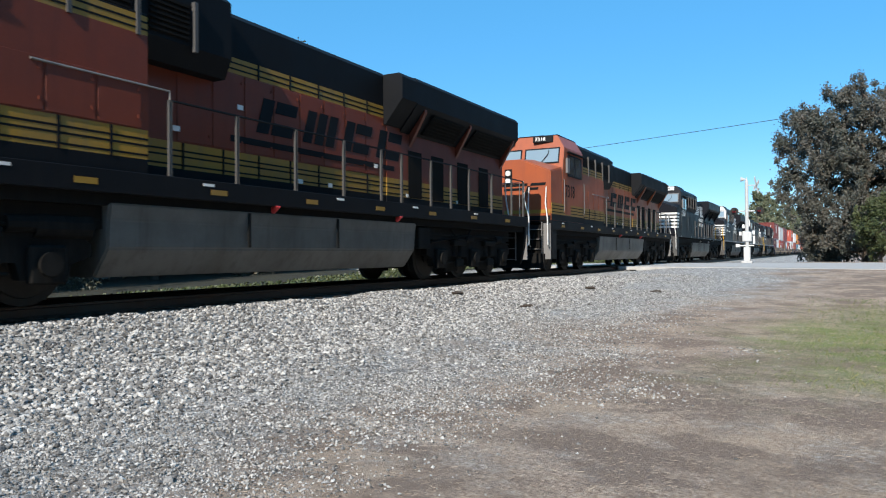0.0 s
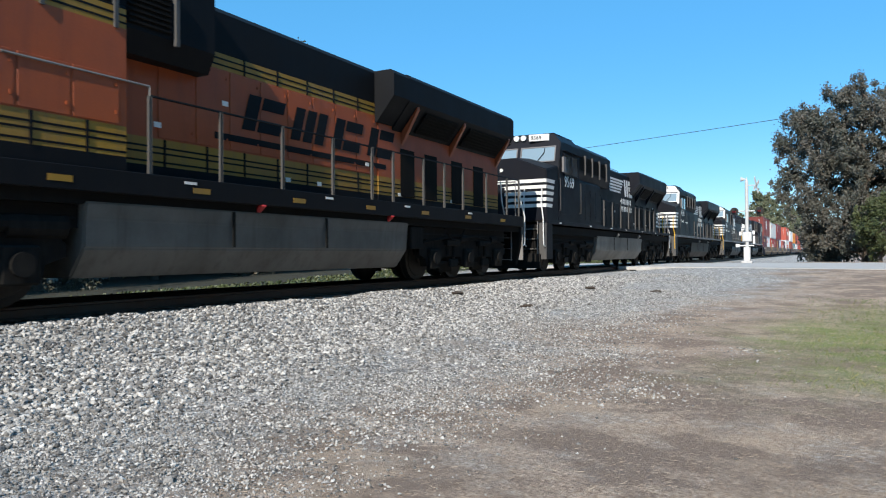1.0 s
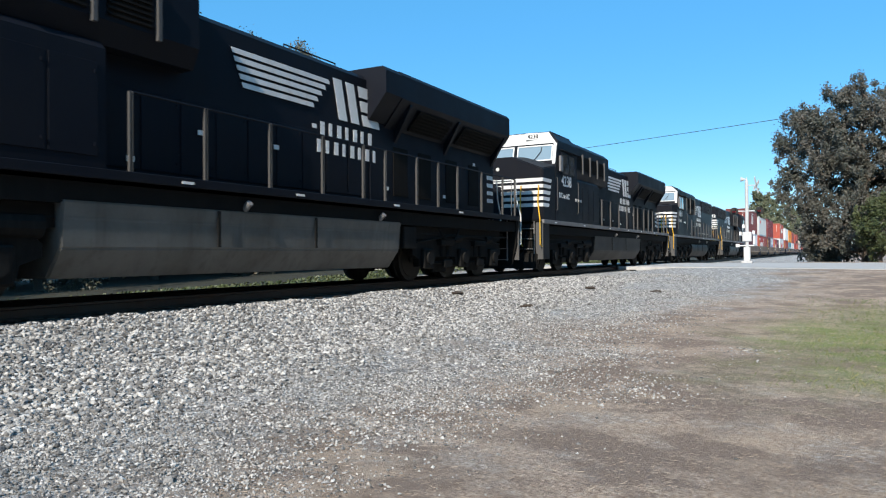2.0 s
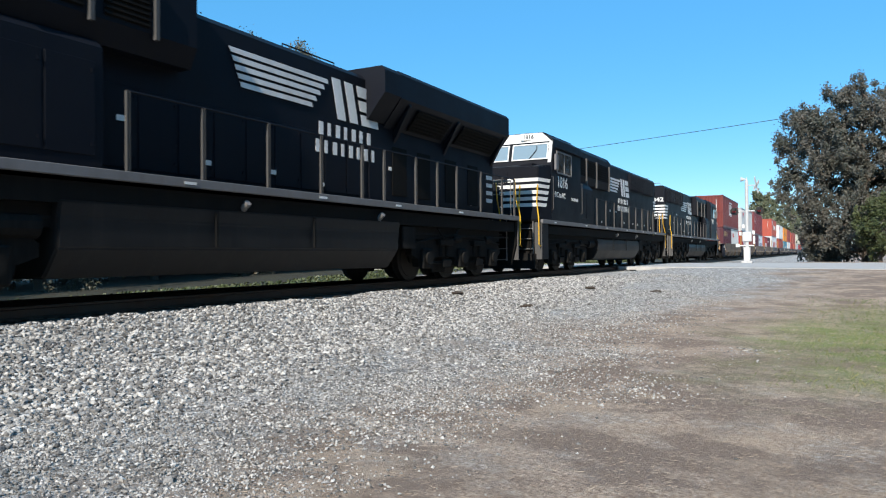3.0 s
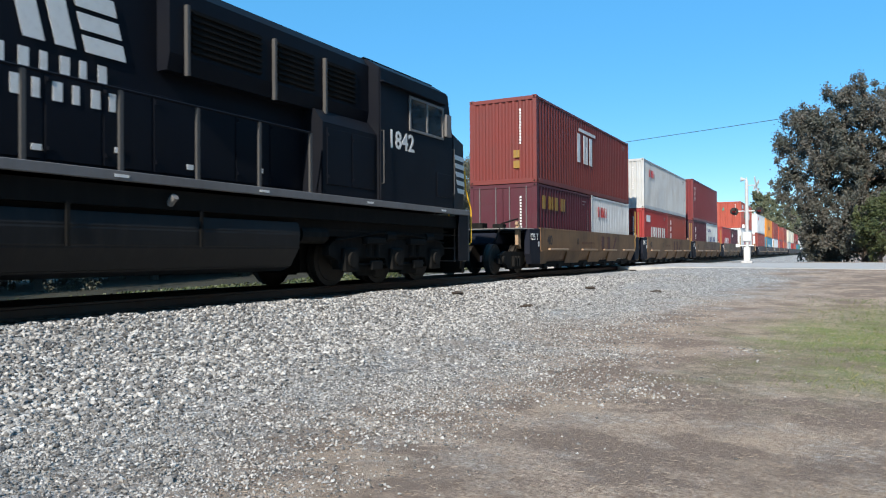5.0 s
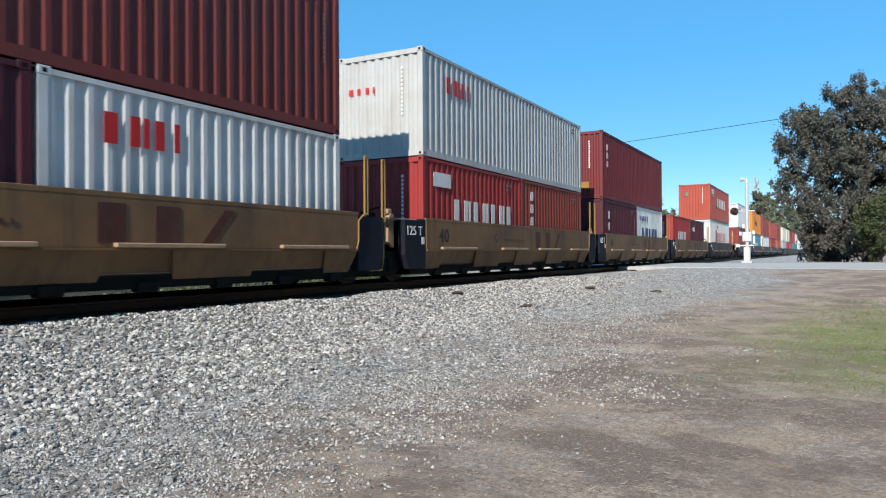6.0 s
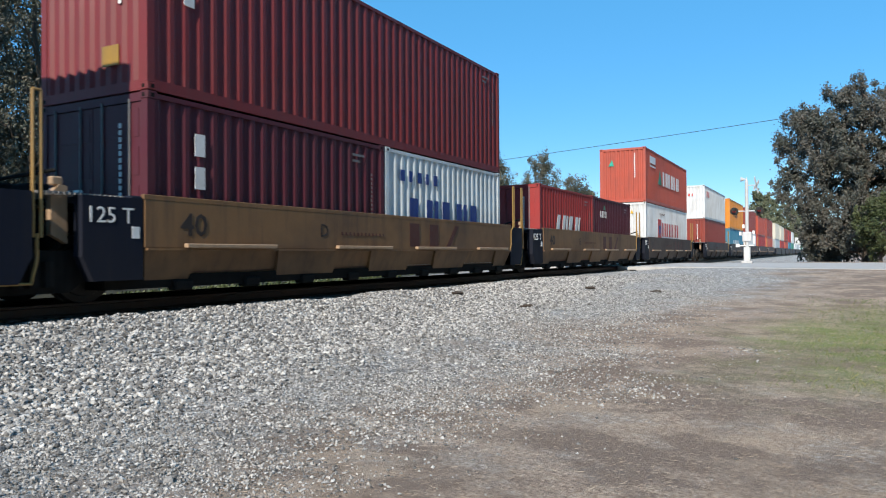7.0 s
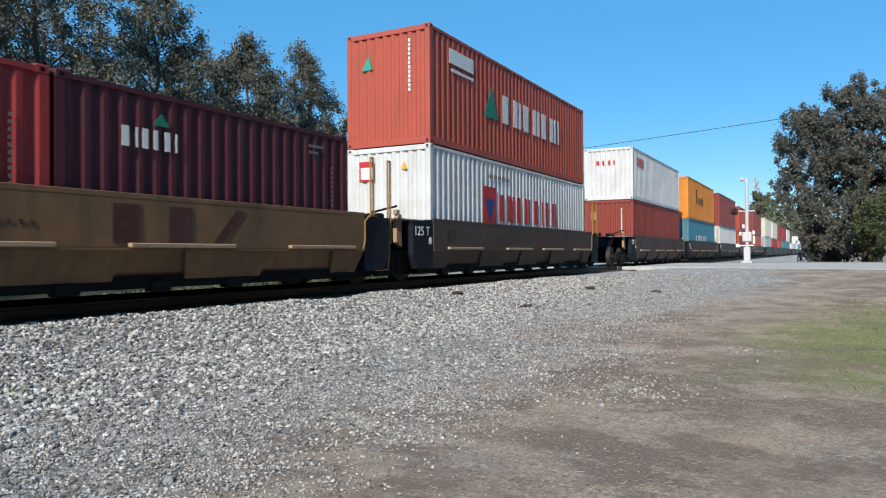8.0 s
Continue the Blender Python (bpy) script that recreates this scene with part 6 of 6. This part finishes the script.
def traffic_cone(x, y):
    c = thing("traffic_cone", "small orange traffic cone at the roadside", "traffic cone")
    c.matrix_basis = pose(x, y, ground_z(x, y))
    part("foot", boxes((-0.2, 0.2, -0.2, 0.2, 0, 0.04), bevel=0.01), M["orange"], c)
    part("cone", rod(bmesh.new(), (0, 0, 0.04), (0, 0, 0.7), 0.15, 16, 0.03), M["orange"], c)


def debris():
    rng = random.Random(3)
    for x, y in ((4.01, 14.06), (5.63, 19.1), (3.9, 19.0), (2.3, 14.2)):
        d = thing("timber_scrap", "dark scrap of old sleeper timber on the gravel", "debris", "scraps on the gravel")
        d.matrix_basis = pose(x, y, ground_z(x, y) + 0.02, rng.uniform(-5, 5), rng.uniform(-5, 5), rng.uniform(20, 100))
        part("chunk", boxes((-0.14, 0.14, -0.04, 0.04, 0.0, 0.05), (-0.06, 0.12, -0.06, 0.03, 0.02, 0.07), bevel=0.012), M["tie"], d)


def patchy(x, y, k, seed):
    """Uneven cover, 0.1 to 1.3."""
    v = np.array([noise.noise((a * k, b * k, seed)) + 0.5 * noise.noise((a * k * 2.7, b * k * 2.7, seed + 9)) for a, b in zip(x, y)])
    return np.clip(0.6 + 1.5 * v, 0.08, 1.3)


def gravel_keep(x, y, r):
    return r < np.clip(1.0 - (x - 3.3) * 0.72 - (y - 17) * 0.03, 0.015, 1)


def build_place():
    build_ground()
    build_track()
    build_road()
    scatter_stones("ballast", 52000, (1.3, 6.2), (1.5, 24), (0.026, 0.062), gravel_keep, "loose grey crushed stone beside the track", 1, "ballast")
    scatter_stones("gravel", 72000, (3.0, 9.5), (1.2, 20), (0.014, 0.036), lambda x, y, r: r < np.clip(1.1 - (x - 5.3) * 0.42, 0.012, 1) * patchy(x, y, 0.9, 3), "fine grey gravel trodden into the earth", 2, "grit", coarse=True)
    scatter_stones("gravel", 34000, (4.0, 7.4), (1.9, 7.5), (0.010, 0.03), lambda x, y, r: r < np.clip(1.1 - (x - 5.6) * 0.5, 0.0, 1) * patchy(x, y, 1.1, 5), "small broken stone at the foot of the bank", 12, "grit", coarse=True)
    scatter_stones("gravel", 60000, (2.8, 8.4), (1.6, 26), (0.02, 0.045), lambda x, y, r: r < np.clip(1.1 - (x - 4.6) * 0.42, 0.01, 0.9) * patchy(x, y, 0.55, 7), "pale broken stone spread over the foot of the bank", 16, "ballast", flat=0.6, coarse=True)
    knots = ((4.6, 11.0, 0.7), (7.77, 7.3, 0.5), (7.1, 9.8, 0.5), (6.2, 6.0, 0.6), (6.6, 7.9, 0.4), (8.6, 10.6, 0.3), (5.4, 3.1, 0.5))
    scatter_stones("gravel", 26000, (4.8, 9.4), (2.0, 12.0), (0.014, 0.036), lambda x, y, r: r < 0.9 * sum(np.exp(-((x - a) ** 2 + (y - b) ** 2 * 0.7) / (w * w)) for a, b, w in knots), "patches of pale gravel on the trodden earth", 6, "ballast", coarse=True)
    scatter_blades("straw", 75000, (5.6, 13), (1.8, 16), (0.02, 0.065), (0.02, 0.2), lambda x, y, r: r < np.clip((x - 5.4) * 0.4, 0, 1), "dry straw scattered over the brown earth", "straw", 4, "straw")
    scatter_blades("short_grass", 15000, (8.6, 14), (8, 19), (0.03, 0.08), (0.5, 1.3), lambda x, y, r: r < np.clip((x - 8.6) * 0.4, 0, 1), "thin short grass", "grass", 5, "blade")
    # big tree beside the road: two spires, a broad left flank and a low skirt; a shrub before it
    oak = [(-1.4, 0.3, 11.8, 1.4), (-0.4, -0.2, 12.7, 0.9), (-4.0, 0.4, 10.5, 1.45), (-2.6, -1.0, 9.4, 1.9), (-5.2, 0.2, 8.4, 1.15), (-4.9, 0.8, 6.4, 1.3),
           (-5.4, 0.0, 4.9, 0.75), (-3.6, -1.2, 4.0, 1.7), (-3.2, 0.6, 1.9, 1.5), (-1.8, -1.6, 7.0, 2.3), (0.9, -1.0, 10.3, 2.1), (2.4, 0.8, 10.8, 1.8),
           (2.6, -1.2, 7.4, 2.4), (-0.8, -1.8, 3.0, 2.3), (2.2, -1.4, 3.2, 2.4), (4.6, 0.0, 6.0, 2.2), (4.5, 0.6, 9.2, 1.8), (0.0, 2.4, 6.0, 2.8), (-2.0, 2.0, 9.0, 2.2), (0.5, 1.6, 2.2, 2.4)]
    tree("oak_tree", 12.1, 61.0, 14.0, 5.9, 11, "leaf_oak", "tall dense oak with dull green and brown leaves", 170000, 0.15, lobes=[(a, b, c * 1.03, r * 1.12) for a, b, c, r in oak], trunk_r=0.42, spray=0.38, sprays=16.0)
    tree("oak_tree", 18.2, 64.0, 14.4, 5.6, 12, "leaf_oak", "tall oak with dull leaves behind the road", 45000, 0.2, 0.08, 24, 0.4, spray=0.42)
    tree("shrub", 12.6, 54.5, 4.4, 2.2, 13, "leaf_shrub", "fresh green bushy small tree beside the road", 14000, 0.13, 0.18, 14, 0.12, spray=0.24, sprays=22.0)
    tree("shrub", 9.9, 66.5, 3.6, 2.4, 14, "leaf_oak", "dark bush in the shade under the oak", 9000, 0.16, 0.15, 12, 0.12, spray=0.3, sprays=16.0)
    tree("shrub", 9.6, 76.0, 4.4, 2.8, 15, "leaf_oak", "dark bush beside the road under the trees", 9000, 0.2, 0.15, 12, 0.12, spray=0.34, sprays=14.0)
    # trees beyond the track
    for i, (x, y, h, sp) in enumerate(((-16, 9.5, 15.5, 5.0), (-16, 16.0, 15.4, 4.8), (-16.5, 21.5, 14.6, 4.3), (-15.5, 26.2, 12.2, 3.6), (-16, 31.4, 12.6, 3.3), (-17.5, 2.0, 15, 4.5), (-21, 17.5, 14.5, 4.5), (-21, 27, 12.5, 4))):
        tree("broadleaf_tree", x, y, h, sp, 20 + i, "leaf_back", "loose autumn tree with thin leaves beyond the track", 66000, 0.105, 0.10, 32, 0.2, spray=0.33, gap=-0.08, sprays=14.0)
    for i, (x, y, h, sp) in enumerate(((-16.5, 37.5, 11.4, 4.0), (-16.8, 43.5, 10.2, 3.8), (-17.5, 50, 9.4, 4.0), (-21, 55, 10.5, 4.2), (-21, 62, 11.2, 4.4), (-22, 70, 13.2, 4.6), (-20, 79, 13.0, 4.8), (-19, 89, 11.5, 4.6), (-22, 34, 10.5, 4.4), (-23, 45, 9.8, 4.6))):
        tree("broadleaf_tree", x, y, h, sp, 40 + i, "leaf_back", "small autumn tree beyond the track", 28000, 0.17, 0.06, 26, 0.2, spray=0.42)
    for i in range(30):
        k = i / 29
        x, y = -30 + 20 * k + random.uniform(-3, 3), 105 + 230 * k + random.uniform(-8, 8)
        tree("distant_tree", x, y, random.uniform(9.5, 13) + 3 * k, random.uniform(4, 6), 60 + i, "leaf_far", "distant tree in the wood behind the track", 3600, 0.5, 0.08, 14, 0.25, spray=0.6, sprays=3.0)
    for i in range(18):
        x, y = -9.5 + random.uniform(-2, 1.5), 230 + i * 30 + random.uniform(-4, 4)
        tree("distant_tree", x, y, 20.5 + i * 1.0 + random.uniform(-1.5, 1.5), random.uniform(5.0, 6.5), 110 + i, "leaf_far", "distant tall tree in the wood beside the track", 3600, 0.7, 0.05, 16, 0.25, spray=0.7, sprays=3.0)
    undergrowth("undergrowth", -23.5, -18.5, -12, 95, 3.4, 60000, 0.26, "leaf_back", "dark tangled bushes under the trees", 7)
    undergrowth("undergrowth", 16.0, 48.0, 84, 96, 4.0, 20000, 0.4, "leaf_oak", "dark bushes that close the view beyond the road", 9)
    undergrowth("undergrowth", -6.8, -4.2, 0, 60, 0.30, 18000, 0.08, "leaf_shrub", "weeds along the foot of the trees", 8)
    # unseen row of trees, added to keep skylight off the train's near side
    for i in range(15):
        tree("broadleaf_tree", 19.5 + random.uniform(-1, 1.5), -42 + i * 6.6, random.uniform(14, 17), random.uniform(4.4, 5.2), 140 + i, "leaf_oak", "unseen dense tree added to block skylight from the open side", 4200, 0.62, 0.06, 18, 0.3, spray=0.7, sprays=3.0)
    crossing_signal(5.15, 48.0)
    wire_and_poles()
    far_side()
    traffic_cone(13.0, 53.0)
    debris()


# metres the train has gone, by the second
GONE = ((0.0, 0.0), (0.5, 11.47), (1.0, 22.8), (1.5, 34.26), (3.0, 67.95), (3.5, 79.62), (4.0, 91.5), (4.5, 103.2), (6.0, 137.64), (6.5, 149.11), (7.0, 160.58), (7.5, 172.05), (8.0, 183.52))


def motions():
    for ob, s, turn, z in TRAIN:
        walk(ob, [(t, pose(0, s - d, z, 0, 0, turn)) for t, d in GONE])


build_place()
build_train()
motions()
